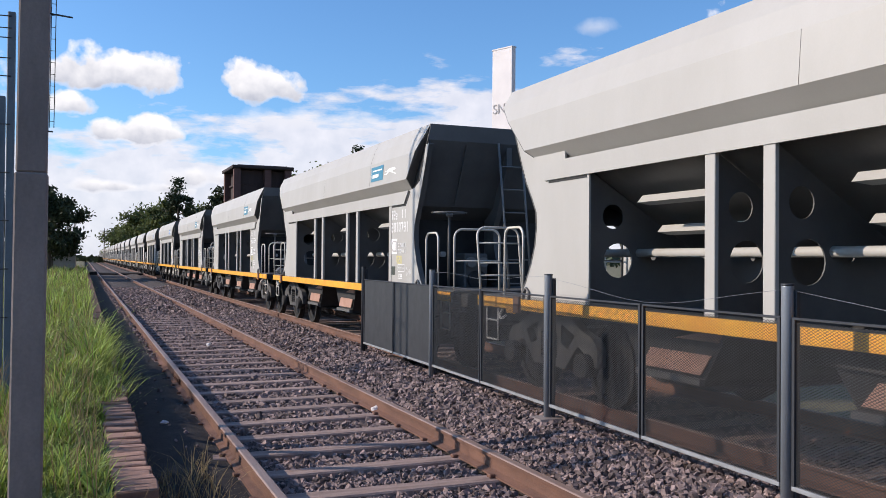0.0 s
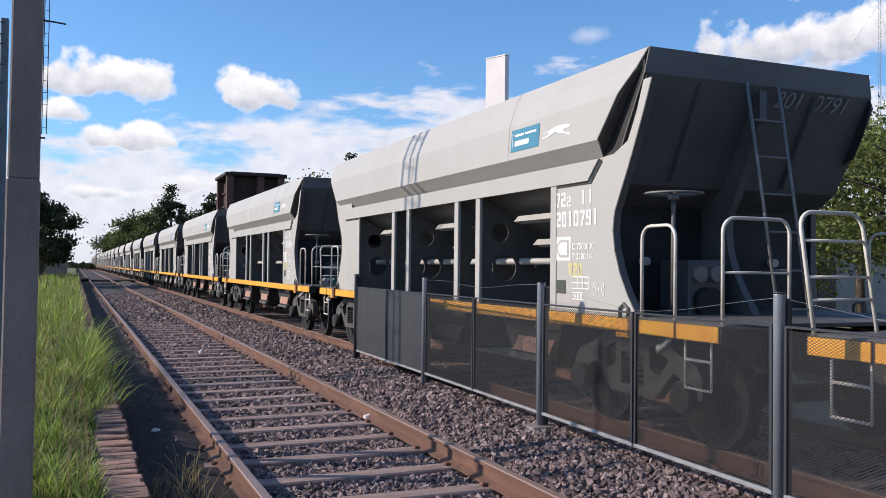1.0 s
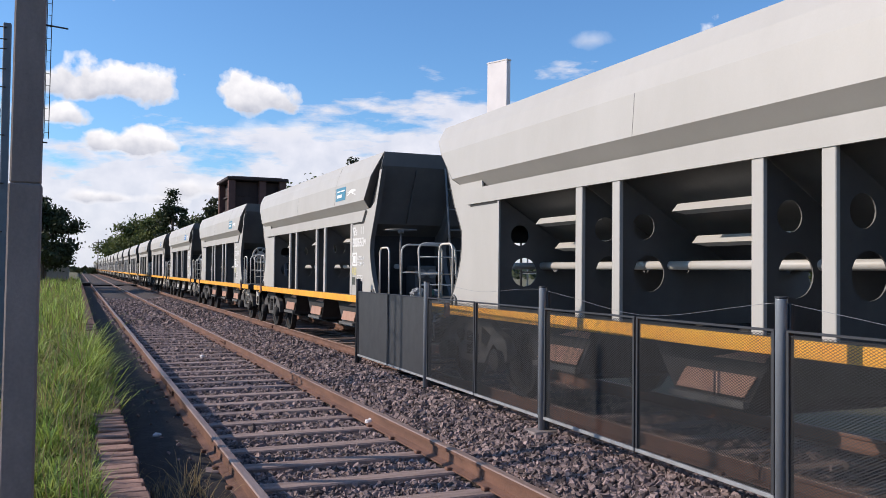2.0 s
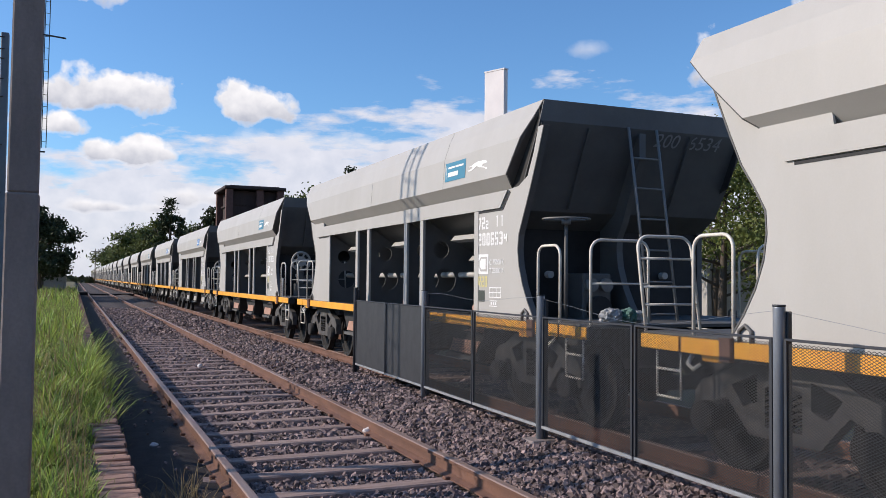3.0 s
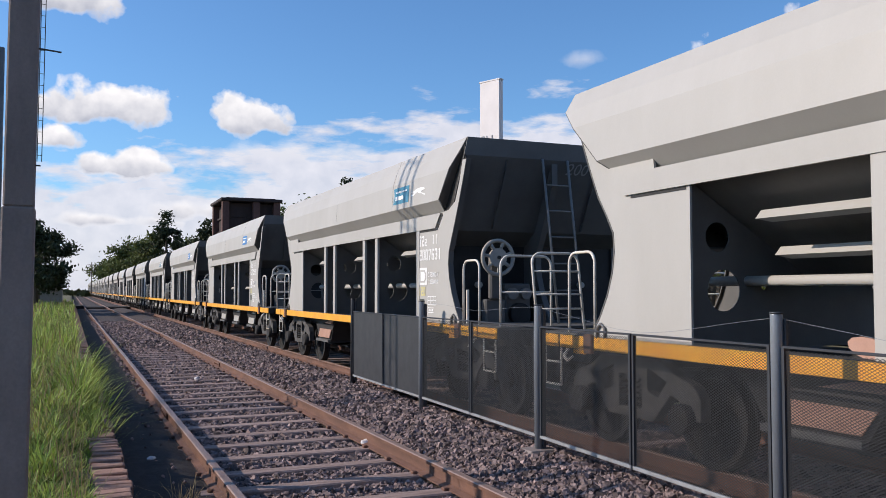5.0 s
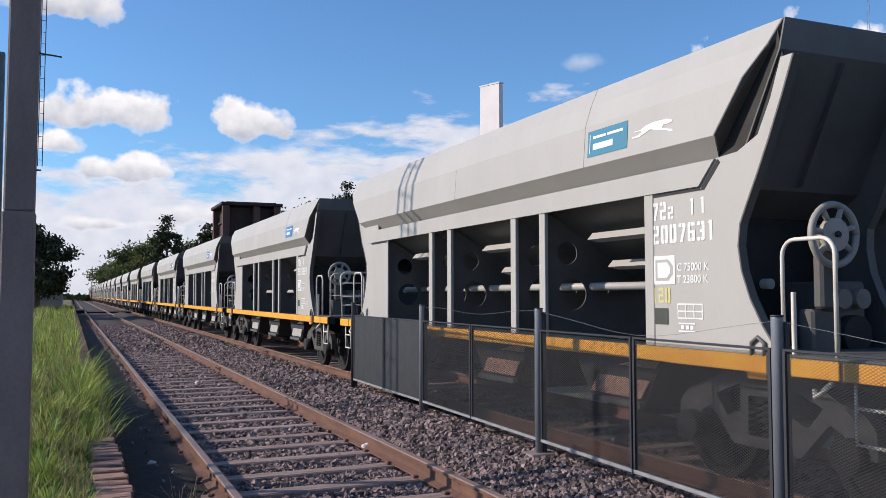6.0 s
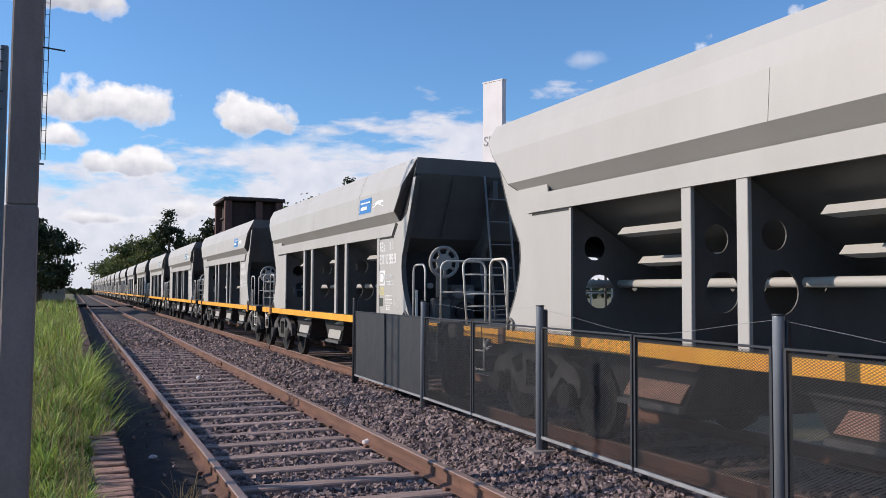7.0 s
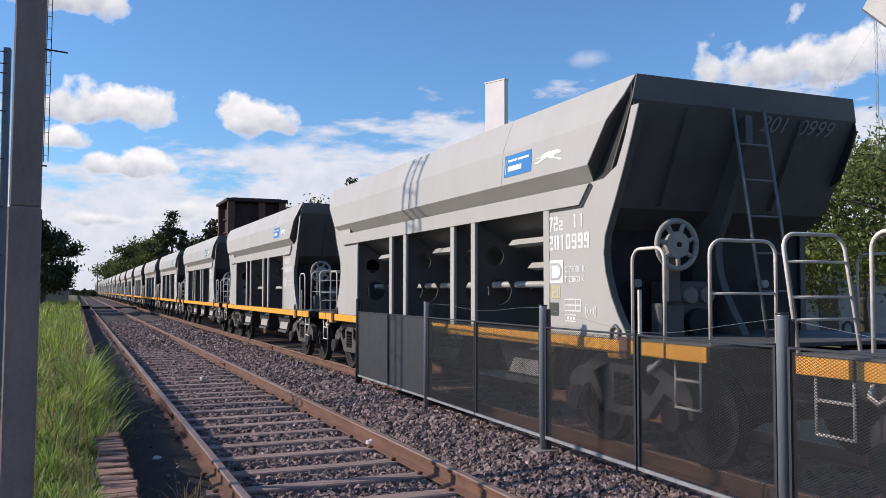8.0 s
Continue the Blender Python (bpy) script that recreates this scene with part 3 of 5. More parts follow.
def make_bogie(wagon, y):
    bogie = empty("bogie")
    bogie.parent, bogie.location = wagon, (0, y, 0)
    for s in (-1, 1):
        x = s * 1.14
        bm = fresh()
        top = [(-1.08, 0.42), (-1.08, 0.60), (-0.98, 0.70), (-0.74, 0.76), (-0.50, 0.87), (0.50, 0.87), (0.74, 0.76), (0.98, 0.70), (1.08, 0.60), (1.08, 0.42),
               (0.84, 0.42), (0.78, 0.56), (0.66, 0.60), (0.52, 0.48), (0.38, 0.35), (-0.38, 0.35), (-0.52, 0.48), (-0.66, 0.60), (-0.78, 0.56), (-0.84, 0.42)]
        edges = []
        for pts in (top, [(-0.20, 0.43), (0.20, 0.43), (0.20, 0.72), (-0.20, 0.72)],
                    [(0.60, 0.70), (0.29, 0.80), (0.29, 0.60), (0.45, 0.55)], [(-0.60, 0.70), (-0.29, 0.80), (-0.29, 0.60), (-0.45, 0.55)]):
            vs = [bm.verts.new((x - 0.05, a * 0.86, z)) for a, z in pts]
            edges += [bm.edges.new((vs[i], vs[(i + 1) % len(vs)])) for i in range(len(vs))]
        out = bmesh.ops.triangle_fill(bm, edges=edges, use_beauty=True, use_dissolve=False)
        ext = bmesh.ops.extrude_face_region(bm, geom=[g for g in out["geom"] if isinstance(g, bmesh.types.BMFace)])
        bmesh.ops.translate(bm, verts=[g for g in ext["geom"] if isinstance(g, bmesh.types.BMVert)], vec=(0.1, 0, 0))
        part("side_frame", bm, "bogie", bogie, "grey cast steel bogie frame")
        for k in (-0.15, 0, 0.15):
            bm = tube(fresh(), [(x + 0.05 * math.cos(i * 1.05), k + 0.055 * math.sin(i * 1.05), 0.43 + 0.0078 * i) for i in range(34)], 0.014, 5)
            part("spring", bm, "wheel", bogie)
        for k in (-0.755, 0.755):
            bm = disc(fresh(), (x + s * 0.06, k, 0.43), (1, 0, 0), 0.12, 0.16, 14)
            part("axle_box", bm, "wheel", bogie)
    for k in (-0.755, 0.755):
        part("axle", disc(fresh(), (0, 0, 0), (1, 0, 0), 0.08, 1.8, 12), "wheel", bogie).location = (0, k, 0.405)
        for s in (-1, 1):
            bm = fresh()
            rings = []
            for x, r in ((0.975, 0.02), (0.975, 0.12), (0.935, 0.13), (0.90, 0.33), (0.925, 0.345), (0.925, 0.405), (0.842, 0.41), (0.842, 0.43), (0.815, 0.43), (0.815, 0.02)):
                rings.append([(s * x, r * math.cos(q * math.tau / 26), r * math.sin(q * math.tau / 26)) for q in range(27)])
            strip(bm, rings)
            bmesh.ops.remove_doubles(bm, verts=bm.verts[:], dist=0.0005)
            part("wheel", bm, "wheel", bogie, "worn dark steel wheel").location = (0, k, 0.405)
    bm = box(fresh(), -1.12, 1.12, -0.20, 0.20, 0.50, 0.74, 0.03)
    part("bolster", bm, "bogie", bogie)


def make_wagon():
    w = empty("hopper_wagon")
    # upper hopper sides with slanting ends
    section = [(1.285, 3.36), (1.36, 3.19), (1.425, 2.99), (1.45, 2.62), (1.30, 2.465)]
    ends = [1.02, 1.09, 1.27, 1.55, 1.67]      # how far each level stands in from the near solebar end
    tails = [0.66, 0.60, 0.84, 1.27, 1.45]     # and from the far one
    for s in (-1, 1):
        lines = []
        for f in (0, 0.13, 0.32, 0.5, 0.68, 0.87, 1):
            lines.append([(s * x, e + (LONG - e - g) * f, z) for (x, z), e, g in zip(section, ends, tails)])
        bm = strip(fresh(), lines)
        thicken(bm, 0.012)
        part("hopper_side", bm, "cream", w)
        for y0, first_level in ((3.30, 0), (6.20, 2)):
            bm = fresh()
            line = [(s * (x + 0.001), y0, z) for x, z in section][first_level:4]
            for a, b in zip(line, line[1:]):
                tube(bm, [a, b], 0.0016, 4)
            part("weld_seam", bm, "ladder", w)
        # boxed edge girder under the hopper, a little proud of the side plates
        bm = slab(fresh(), [(1.62, 2.46), (1.80, 2.275), (LONG - 1.60, 2.275), (LONG - 1.46, 2.46)], "x", s * 1.365, s * 1.395)
        part("edge_girder", bm, "cream", w)
        # dark strips painted in for the shade of the open joint gaps
        for pts in ([(1.80, 2.27), (2.44, 2.27), (2.44, 2.245), (1.80, 2.245)], [(8.88, 2.27), (9.60, 2.27), (9.60, 2.245), (8.88, 2.245)], [(1.60, 2.455), (1.78, 2.27), (1.80, 2.245), (1.755, 2.245), (1.575, 2.43)]):
            bm = slab(fresh(), pts, "x", s * 1.36, s * 1.3785)
            part("joint_seal", bm, "rubber", w, "dark strip standing for the open gap under the girder")
        bm = slab(fresh(), [(2.385, 1.05), (2.41, 1.05), (2.41, 2.25), (2.385, 2.25)], "x", s * 1.36, s * 1.378)
        part("joint_seal", bm, "rubber", w, "dark strip standing for the gap beside the upright")
        # end plates with the curved cut-out
        for swap in (False, True):
            rim = [(y - (0.10 if swap and z > 2.2 else 0.05 if swap and z > 2.0 else 0), z) for y, z in CURVE]
            if not swap:   # the wing flares out towards the hopper's top
                rim = [(y - 0.06 * min(1.0, max(0.0, (z - 1.9) / 0.3)), z) for y, z in rim]
            if s > 0 and not swap:   # the wing on the other side is cut back below the slope sheet
                rim = [(1.76, 1.04), (1.76, 2.08), (1.52, 2.24), (1.30, 2.60), (1.12, 2.90), (1.05, 3.06)]
            inner = [(0.97, 3.06), (1.07, 2.80), (1.195, 2.57), (1.40, 2.48), (2.0, 2.44), (2.43, 2.27), (2.43, 1.04)]
            if swap or s > 0:   # the far wings run up whole behind the hopper side
                inner = [(1.9, 3.06), (2.0, 2.42), (2.43, 2.27), (2.43, 1.04)]
            pts = rim + inner
            pts = [((LONG - y) if swap else y, z) for y, z in pts]
            bm = slab(fresh(), pts, "x", s * 1.355, s * 1.375)
            part("side_plate", bm, "cream", w)
            # second sheet puts the inner face's shade into a darker colour
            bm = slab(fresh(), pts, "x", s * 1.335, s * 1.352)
            part("plate_lining", bm, "inner", w, "dark sheet for the shade on the side plate's inner face")
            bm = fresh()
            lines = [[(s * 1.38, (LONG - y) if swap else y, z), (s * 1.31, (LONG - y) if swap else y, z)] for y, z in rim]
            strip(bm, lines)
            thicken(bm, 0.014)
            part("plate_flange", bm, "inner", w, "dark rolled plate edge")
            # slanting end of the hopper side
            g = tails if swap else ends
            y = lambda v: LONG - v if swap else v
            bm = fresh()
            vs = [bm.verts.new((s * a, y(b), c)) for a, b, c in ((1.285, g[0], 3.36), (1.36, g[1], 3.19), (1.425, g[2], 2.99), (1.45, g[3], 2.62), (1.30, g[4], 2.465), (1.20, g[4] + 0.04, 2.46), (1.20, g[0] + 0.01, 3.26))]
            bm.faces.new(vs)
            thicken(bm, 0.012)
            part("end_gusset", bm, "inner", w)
            if not swap:   # closes the hollow between gusset and wing; its shade is painted near-black
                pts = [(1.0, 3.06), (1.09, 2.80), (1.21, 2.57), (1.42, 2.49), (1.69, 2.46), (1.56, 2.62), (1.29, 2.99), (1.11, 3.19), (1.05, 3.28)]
                part("gusset_hollow_shade", slab(fresh(), pts, "x", s * 1.30, s * 1.315), "under", w)
        # uprights
        for y0 in POSTS:
            bm = box(fresh(), min(s * 1.345, s * 1.385), max(s * 1.345, s * 1.385), y0 - 0.058, y0 + 0.058, 1.04, 2.28, 0.005)
            part("upright", bm, "cream", w)
        # solebar: grey channel with a yellow face
        bm = slab(fresh(), [(s * 1.25, 0.91), (s * 1.385, 0.91), (s * 1.385, 1.04), (s * 1.25, 1.04)], "y", 0.0, LONG)
        part("solebar", bm, "under", w, "dark steel solebar")
        bm = fresh()
        for a, b in ((0.02, 0.50), (0.53, 0.98), (1.12, LONG - 1.12), (LONG - 0.98, LONG - 0.53), (LONG - 0.50, LONG - 0.02)):
            box(bm, min(s * 1.386, s * 1.40), max(s * 1.386, s * 1.40), a, b, 0.918, 1.036, 0.003)
        part("yellow_stripe", bm, "yellow", w, "amber yellow stripe along the solebar")
        for a, b in ((0.99, 1.11), (LONG - 1.11, LONG - 0.99)):
            bm = box(fresh(), min(s * 1.386, s * 1.43), max(s * 1.386, s * 1.43), a, b, 0.885, 1.06, 0.006)
            part("jacking_bracket", bm, "rail_side", w, "rusty jacking bracket on the sill")
            bm = box(fresh(), min(s * 1.386, s * 1.41), max(s * 1.386, s * 1.41), b + 0.012, b + 0.20, 0.872, 0.914, 0.004)
            part("bracket_tab", bm, "yellow", w)
    # unseen cover, added so that no sky shows through the hopper
    bm = box(fresh(), -1.275, 1.275, 1.05, LONG - 0.69, 3.27, 3.30)
    part("top_cover", bm, "inner", w, "added flat cover that keeps the sky out of the hopper")
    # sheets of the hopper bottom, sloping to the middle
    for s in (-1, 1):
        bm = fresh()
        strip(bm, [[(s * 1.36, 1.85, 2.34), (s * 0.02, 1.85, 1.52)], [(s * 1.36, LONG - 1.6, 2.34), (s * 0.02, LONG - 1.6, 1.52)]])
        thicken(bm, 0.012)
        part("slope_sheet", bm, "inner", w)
        bays = ((POSTS[0], POSTS[1]), (POSTS[2], POSTS[3]), (POSTS[4], 8.87))
        for y0, y1 in bays:
            for x, z, r, short in ((1.10, 2.0, 0.06, 0.38), (0.76, 1.745, 0.06, 0.22)):
                # an angle with mitred ends
                bm = fresh()
                keel = [(x + r, z - r * 0.25, 0.0), (x, z + r * 0.85, 0.0), (x - r, z - r * 0.25, 0.05), (x, z - r * 0.75, 0.11)]
                strip(bm, [[(s * px, yy + d * cut, pz) for px, pz, cut in keel + keel[:1]] for yy, d in ((y0 + 0.08, 1), (y1 - short - 0.11, -1))])
                bmesh.ops.remove_doubles(bm, verts=bm.verts[:], dist=0.0005)
                bmesh.ops.holes_fill(bm, edges=bm.edges[:])
                part("stiffener", bm, "cream", w, "mitred angle stiffener under the hopper")
        bm = tube(fresh(), [(s * 0.79, 1.7, 1.535), (s * 0.79, LONG - 1.7, 1.535)], 0.042, 12)
        part("pipe", bm, "cream", w, "long air pipe")
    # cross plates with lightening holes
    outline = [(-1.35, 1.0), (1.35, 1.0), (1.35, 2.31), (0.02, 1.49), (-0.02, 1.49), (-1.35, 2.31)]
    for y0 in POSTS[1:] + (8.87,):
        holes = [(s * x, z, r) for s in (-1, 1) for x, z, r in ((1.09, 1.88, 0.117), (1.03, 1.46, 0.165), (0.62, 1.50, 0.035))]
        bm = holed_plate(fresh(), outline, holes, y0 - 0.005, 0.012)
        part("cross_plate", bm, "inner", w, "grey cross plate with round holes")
    # discharge chutes: shade as black faces, the sunlit patch as pale plates
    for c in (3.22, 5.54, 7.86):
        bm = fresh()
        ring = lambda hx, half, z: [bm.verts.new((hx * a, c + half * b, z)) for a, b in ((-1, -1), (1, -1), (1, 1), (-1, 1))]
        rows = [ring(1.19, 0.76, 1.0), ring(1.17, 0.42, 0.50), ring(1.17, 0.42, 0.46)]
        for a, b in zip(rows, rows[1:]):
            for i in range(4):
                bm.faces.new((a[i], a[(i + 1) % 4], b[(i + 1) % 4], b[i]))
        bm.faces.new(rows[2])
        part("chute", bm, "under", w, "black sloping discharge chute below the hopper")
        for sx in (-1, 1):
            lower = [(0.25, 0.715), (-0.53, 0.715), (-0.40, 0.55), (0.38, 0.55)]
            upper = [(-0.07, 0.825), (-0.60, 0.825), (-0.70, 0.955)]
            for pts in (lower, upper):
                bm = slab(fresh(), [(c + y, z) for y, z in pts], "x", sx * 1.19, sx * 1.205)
                part("chute_plate", bm, "cream", w, "pale plate shaped as the sunlit patch on the chute")
            bm = slab(fresh(), [(c - 0.43, 0.47), (c + 0.43, 0.47), (c + 0.43, 0.52), (c - 0.43, 0.52)], "x", sx * 1.175, sx * 1.235)
            part("chute_lip", bm, "inner", w)
        bm = box(fresh(), -1.02, 1.02, c - 0.38, c + 0.38, 0.40, 0.43, 0.006)
        part("slide_gate", bm, "under", w)
    bm = box(fresh(), -0.24, 0.24, -0.05, LONG + 0.05, 0.62, 0.98, 0.01)
    part("centre_sill", bm, "under", w)
    # ends: top flange, sloping sheet, lower sheet, platform, ladder, guards, coupler
    for swap in (False, True):
        y = lambda v: LONG - v if swap else v
        g = tails if swap else ends
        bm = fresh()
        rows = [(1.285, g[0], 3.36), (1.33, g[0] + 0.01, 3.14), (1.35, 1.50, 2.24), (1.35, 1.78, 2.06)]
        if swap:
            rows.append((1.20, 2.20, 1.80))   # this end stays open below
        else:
            # added black sheet: paints the shade of the hollow below the slope
            part("end_hollow_shade", box(fresh(), -1.335, 1.335, 1.78, 1.80, 1.055, 2.06), "under", w, "black sheet that stands for the dark hollow under the slope sheet")
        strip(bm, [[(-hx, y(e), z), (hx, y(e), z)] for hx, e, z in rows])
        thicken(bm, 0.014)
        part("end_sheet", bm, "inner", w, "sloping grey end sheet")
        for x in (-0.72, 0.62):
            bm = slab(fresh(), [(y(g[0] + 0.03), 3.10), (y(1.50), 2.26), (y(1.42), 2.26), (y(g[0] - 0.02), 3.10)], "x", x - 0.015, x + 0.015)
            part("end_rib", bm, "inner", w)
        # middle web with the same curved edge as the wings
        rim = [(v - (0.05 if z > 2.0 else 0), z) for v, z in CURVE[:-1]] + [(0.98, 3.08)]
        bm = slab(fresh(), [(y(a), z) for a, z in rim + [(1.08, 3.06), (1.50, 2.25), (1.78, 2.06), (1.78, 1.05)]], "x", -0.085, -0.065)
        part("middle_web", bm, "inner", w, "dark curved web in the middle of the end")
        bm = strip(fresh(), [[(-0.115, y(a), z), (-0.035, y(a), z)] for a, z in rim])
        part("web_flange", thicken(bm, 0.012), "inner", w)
        bm = box(fresh(), -1.36, 1.36, min(y(0.0), y(1.98)), max(y(0.0), y(1.98)), 1.02, 1.055, 0.004)
        part("platform", bm, "inner", w, "end platform of grey plate")
        ladder_x = -0.08 if not swap else 0.08
        bm = fresh()
        high, low = g[0] - 0.04 if swap else 1.0, 0.59
        side = -1 if swap else 1
        for s in (-1, 1):
            tube(bm, [(ladder_x + side * 0.03 + s * 0.185, y(high), 3.14), (ladder_x + s * 0.175, y(low), 1.05)], 0.017, 6)
        for k in range(6):
            z = 2.80 - 0.335 * k
            f = (3.14 - z) / 2.09
            h, c, half = high + (low - high) * f, ladder_x + side * 0.03 * (1 - f), 0.185 - 0.015 * f
            tube(bm, [(c - half, y(h), z), (c + half, y(h), z)], 0.011, 6)
        part("ladder", bm, "ladder", w, "narrow end ladder")
        for s in (-1, 1):
            lo, hi = sorted((y(0.60), y(1.04)))
            for bm, bars in (hoop(s * 1.33, lo, hi, 1.82, 1.05), hoop(y(0.05), *((0.68, 1.33) if s > 0 else (-1.33, -0.68)), 1.85, 1.05, (1.44,), "x") if not swap else
                             hoop(y(0.05), *((0.81, 1.37) if s > 0 else (-1.37, -0.81)), 1.85, 1.05, (1.66, 1.42, 1.27), "x")):
                if swap and max(v.co.y for v in bm.verts) > hi + 0.2:   # the end guard leans outwards
                    for piece in (bm, *bars):
                        for v in piece.verts:
                            v.co.y += 0.13 * (v.co.z - 1.05) / 0.8
                rail = part("guard_rail", bm, "grab", w, "bent white tube guard rail")
                for bar in bars:
                    part("guard_bar", bar, "grab", rail)
            # step below the platform
            bm = fresh()
            a, b = sorted((y(0.16), y(0.46)))
            for k in (a, b):
                tube(bm, [(s * 1.34, k, 0.92), (s * 1.34, k, 0.54)], 0.011, 6)
            for z in (0.54, 0.76):
                tube(bm, [(s * 1.34, a, z), (s * 1.34, b, z)], 0.012, 6)
            part("step", bm, "grab", w, "hanging white foot step")
            bm = tube(fresh(), [(s * 1.36, y(0.62), 0.90), (s * 1.42, y(0.64), 0.84), (s * 1.42, y(0.70), 0.80), (s * 1.38, y(0.74), 0.84)], 0.018, 6)
            part("rope_hook", bm, "grab", w)
            bm = tube(fresh(), [(s * 1.39, y(1.16), 1.03), (s * 1.39, y(1.16), 1.12), (s * 1.39, y(1.22), 1.16), (s * 1.39, y(1.28), 1.12), (s * 1.39, y(1.28), 1.03)], 0.015, 6)
            part("lifting_eye", bm, "inner", w)
        bm = fresh()
        a, b = sorted((y(0.06), y(-0.42)))
        box(bm, -0.09, 0.09, a, b, 0.66, 0.86, 0.02)
        a, b = sorted((y(-0.20), y(-0.44)))
        box(bm, -0.17, 0.17, a, b, 0.58, 0.92, 0.04)
        part("coupler", bm, "wheel", w, "worn knuckle coupler")
        bm = tube(fresh(), [(0.35, y(0.02), 0.72), (0.36, y(-0.12), 0.55), (0.30, y(-0.28), 0.42), (0.2, y(-0.40), 0.45)], 0.022, 6)
        part("brake_hose", bm, "rubber", w, "black brake hose")
        make_bogie(w, y(1.37))
    # gear on the near platform: valve box, cable
    bm = box(fresh(), -0.62, -0.25, 1.30, 1.75, 1.03, 1.55, 0.02)
    part("valve_box", bm, "inner", w, "grey valve housing")
    for x in (-0.53, -0.34):
        bm = disc(fresh(), (x, 1.28, 1.42), (0, 1, 0), 0.075, 0.08, 14)
        part("valve_cap", bm, "ladder", w)
    bm = disc(fresh(), (-0.44, 1.26, 1.16), (0, 1, 0), 0.14, 0.10, 18)
    part("air_tank", bm, "rubber", w)
    # emblem panel, running-animal mark, and stencils on the near half, both sides
    return w


def mark(wagon, name, quads, mat, label="", parent=None):
    """Flat markings that lie on the side: each an outline of (y, z) on the plane x."""
    bm = fresh()
    for x, pts in quads:
        vs = [bm.verts.new((x(z) if callable(x) else x, y, z)) for y, z in pts]
        bm.faces.new(vs)
    me = bpy.data.meshes.new(name)
    bm.to_mesh(me)
    bm.free()
    me.materials.append(M[mat])
    ob = new(name, me)
    ob.parent = parent or wagon
    return tagged(ob, label)


def on_hopper(z):
    """Outer surface of the hopper side at that height, with a hair's gap."""
    return -float(np.interp(z, [2.62, 2.99, 3.19, 3.36], [1.45, 1.425, 1.36, 1.285])) - 0.004


def rect(y0, y1, z0, z1):
    return [(y1, z0), (y0, z0), (y0, z1), (y1, z1)]


def stencil(wagon, text, y, z, size, mat, stretch=1.0):
    cu = bpy.data.curves.new("stencil", "FONT")
    cu.body, cu.size, cu.extrude, cu.offset = text, size, 0.0006, size * 0.016
    cu.materials.append(M[mat])
    ob = new("stencil", cu)
    ob.parent = wagon
    # reads from the far end towards the near one on the left-hand side
    ob.matrix_basis = Matrix.Translation((-1.379, y, z)) @ Matrix(((0, 0, -1, 0), (-1, 0, 0, 0), (0, 1, 0, 0), (0, 0, 0, 1))) @ Matrix.Diagonal((stretch, 1, 1, 1))
    ob.name = "stencil"
    return tagged(ob, "white stencilled number" if mat == "white" else "faded stencilled writing")


BARS = {"top": [(0.0, 0.80), (0.42, 0.80), (0.42, 1.0), (0.14, 1.0), (0.0, 0.92)], "top_end": [(0.50, 0.80), (1.0, 0.80), (1.0, 0.92), (0.86, 1.0), (0.50, 1.0)],
        "foot": [(0.0, 0.20), (0.42, 0.20), (0.42, 0.0), (0.14, 0.0), (0.0, 0.08)], "foot_end": [(0.50, 0.20), (1.0, 0.20), (1.0, 0.08), (0.86, 0.0), (0.50, 0.0)],
        "ul": [(0.0, 0.585), (0.36, 0.585), (0.36, 0.795), (0.0, 0.795)], "ur": [(0.64, 0.585), (1.0, 0.585), (1.0, 0.795), (0.64, 0.795)],
        "ll": [(0.0, 0.205), (0.36, 0.205), (0.36, 0.415), (0.0, 0.415)], "lr": [(0.64, 0.205), (1.0, 0.205), (1.0, 0.415), (0.64, 0.415)],
        "ml": [(0.0, 0.42), (0.36, 0.42), (0.36, 0.58), (0.0, 0.58)], "mr": [(0.64, 0.42), (1.0, 0.42), (1.0, 0.58), (0.64, 0.58)],
        "mid": [(0.365, 0.42), (0.635, 0.42), (0.635, 0.58), (0.365, 0.58)], "stem": [(0.36, 0.0), (0.72, 0.0), (0.72, 1.0), (0.36, 1.0), (0.12, 0.86), (0.36, 0.86)],
        "slant": [(0.18, 0.0), (0.54, 0.0), (1.0, 0.795), (0.62, 0.795)], "leg": [(0.55, 0.0), (1.0, 0.0), (0.70, 0.415), (0.34, 0.415)]}
DIGITS = {"0": "top top_end foot foot_end ul ur ll lr ml mr", "1": "stem", "2": "top top_end ur mr mid ml ll foot foot_end", "3": "top top_end ur mr mid lr foot foot_end",
          "4": "ul ml mid ur mr lr", "5": "top top_end ul ml mid mr lr foot foot_end", "6": "top top_end ul ml mid mr ll lr foot foot_end", "7": "top top_end slant",
          "9": "top top_end ul ur ml mid mr lr foot foot_end", "R": "top top_end ul ur ml mid mr ll leg"}


def block_stencil(wagon, name, text, y, z, wide, high, step, mat, label):
    """Square-cut stencil characters that read from y towards the wagon's near end."""
    quads = []
    for i, c in enumerate(text):
        for bar in DIGITS.get(c, "").split():
            quads.append((-1.3785, [(y - i * step - a * wide, z + b * high) for a, b in BARS[bar]][::-1]))
    mark(wagon, name, quads, mat, label)


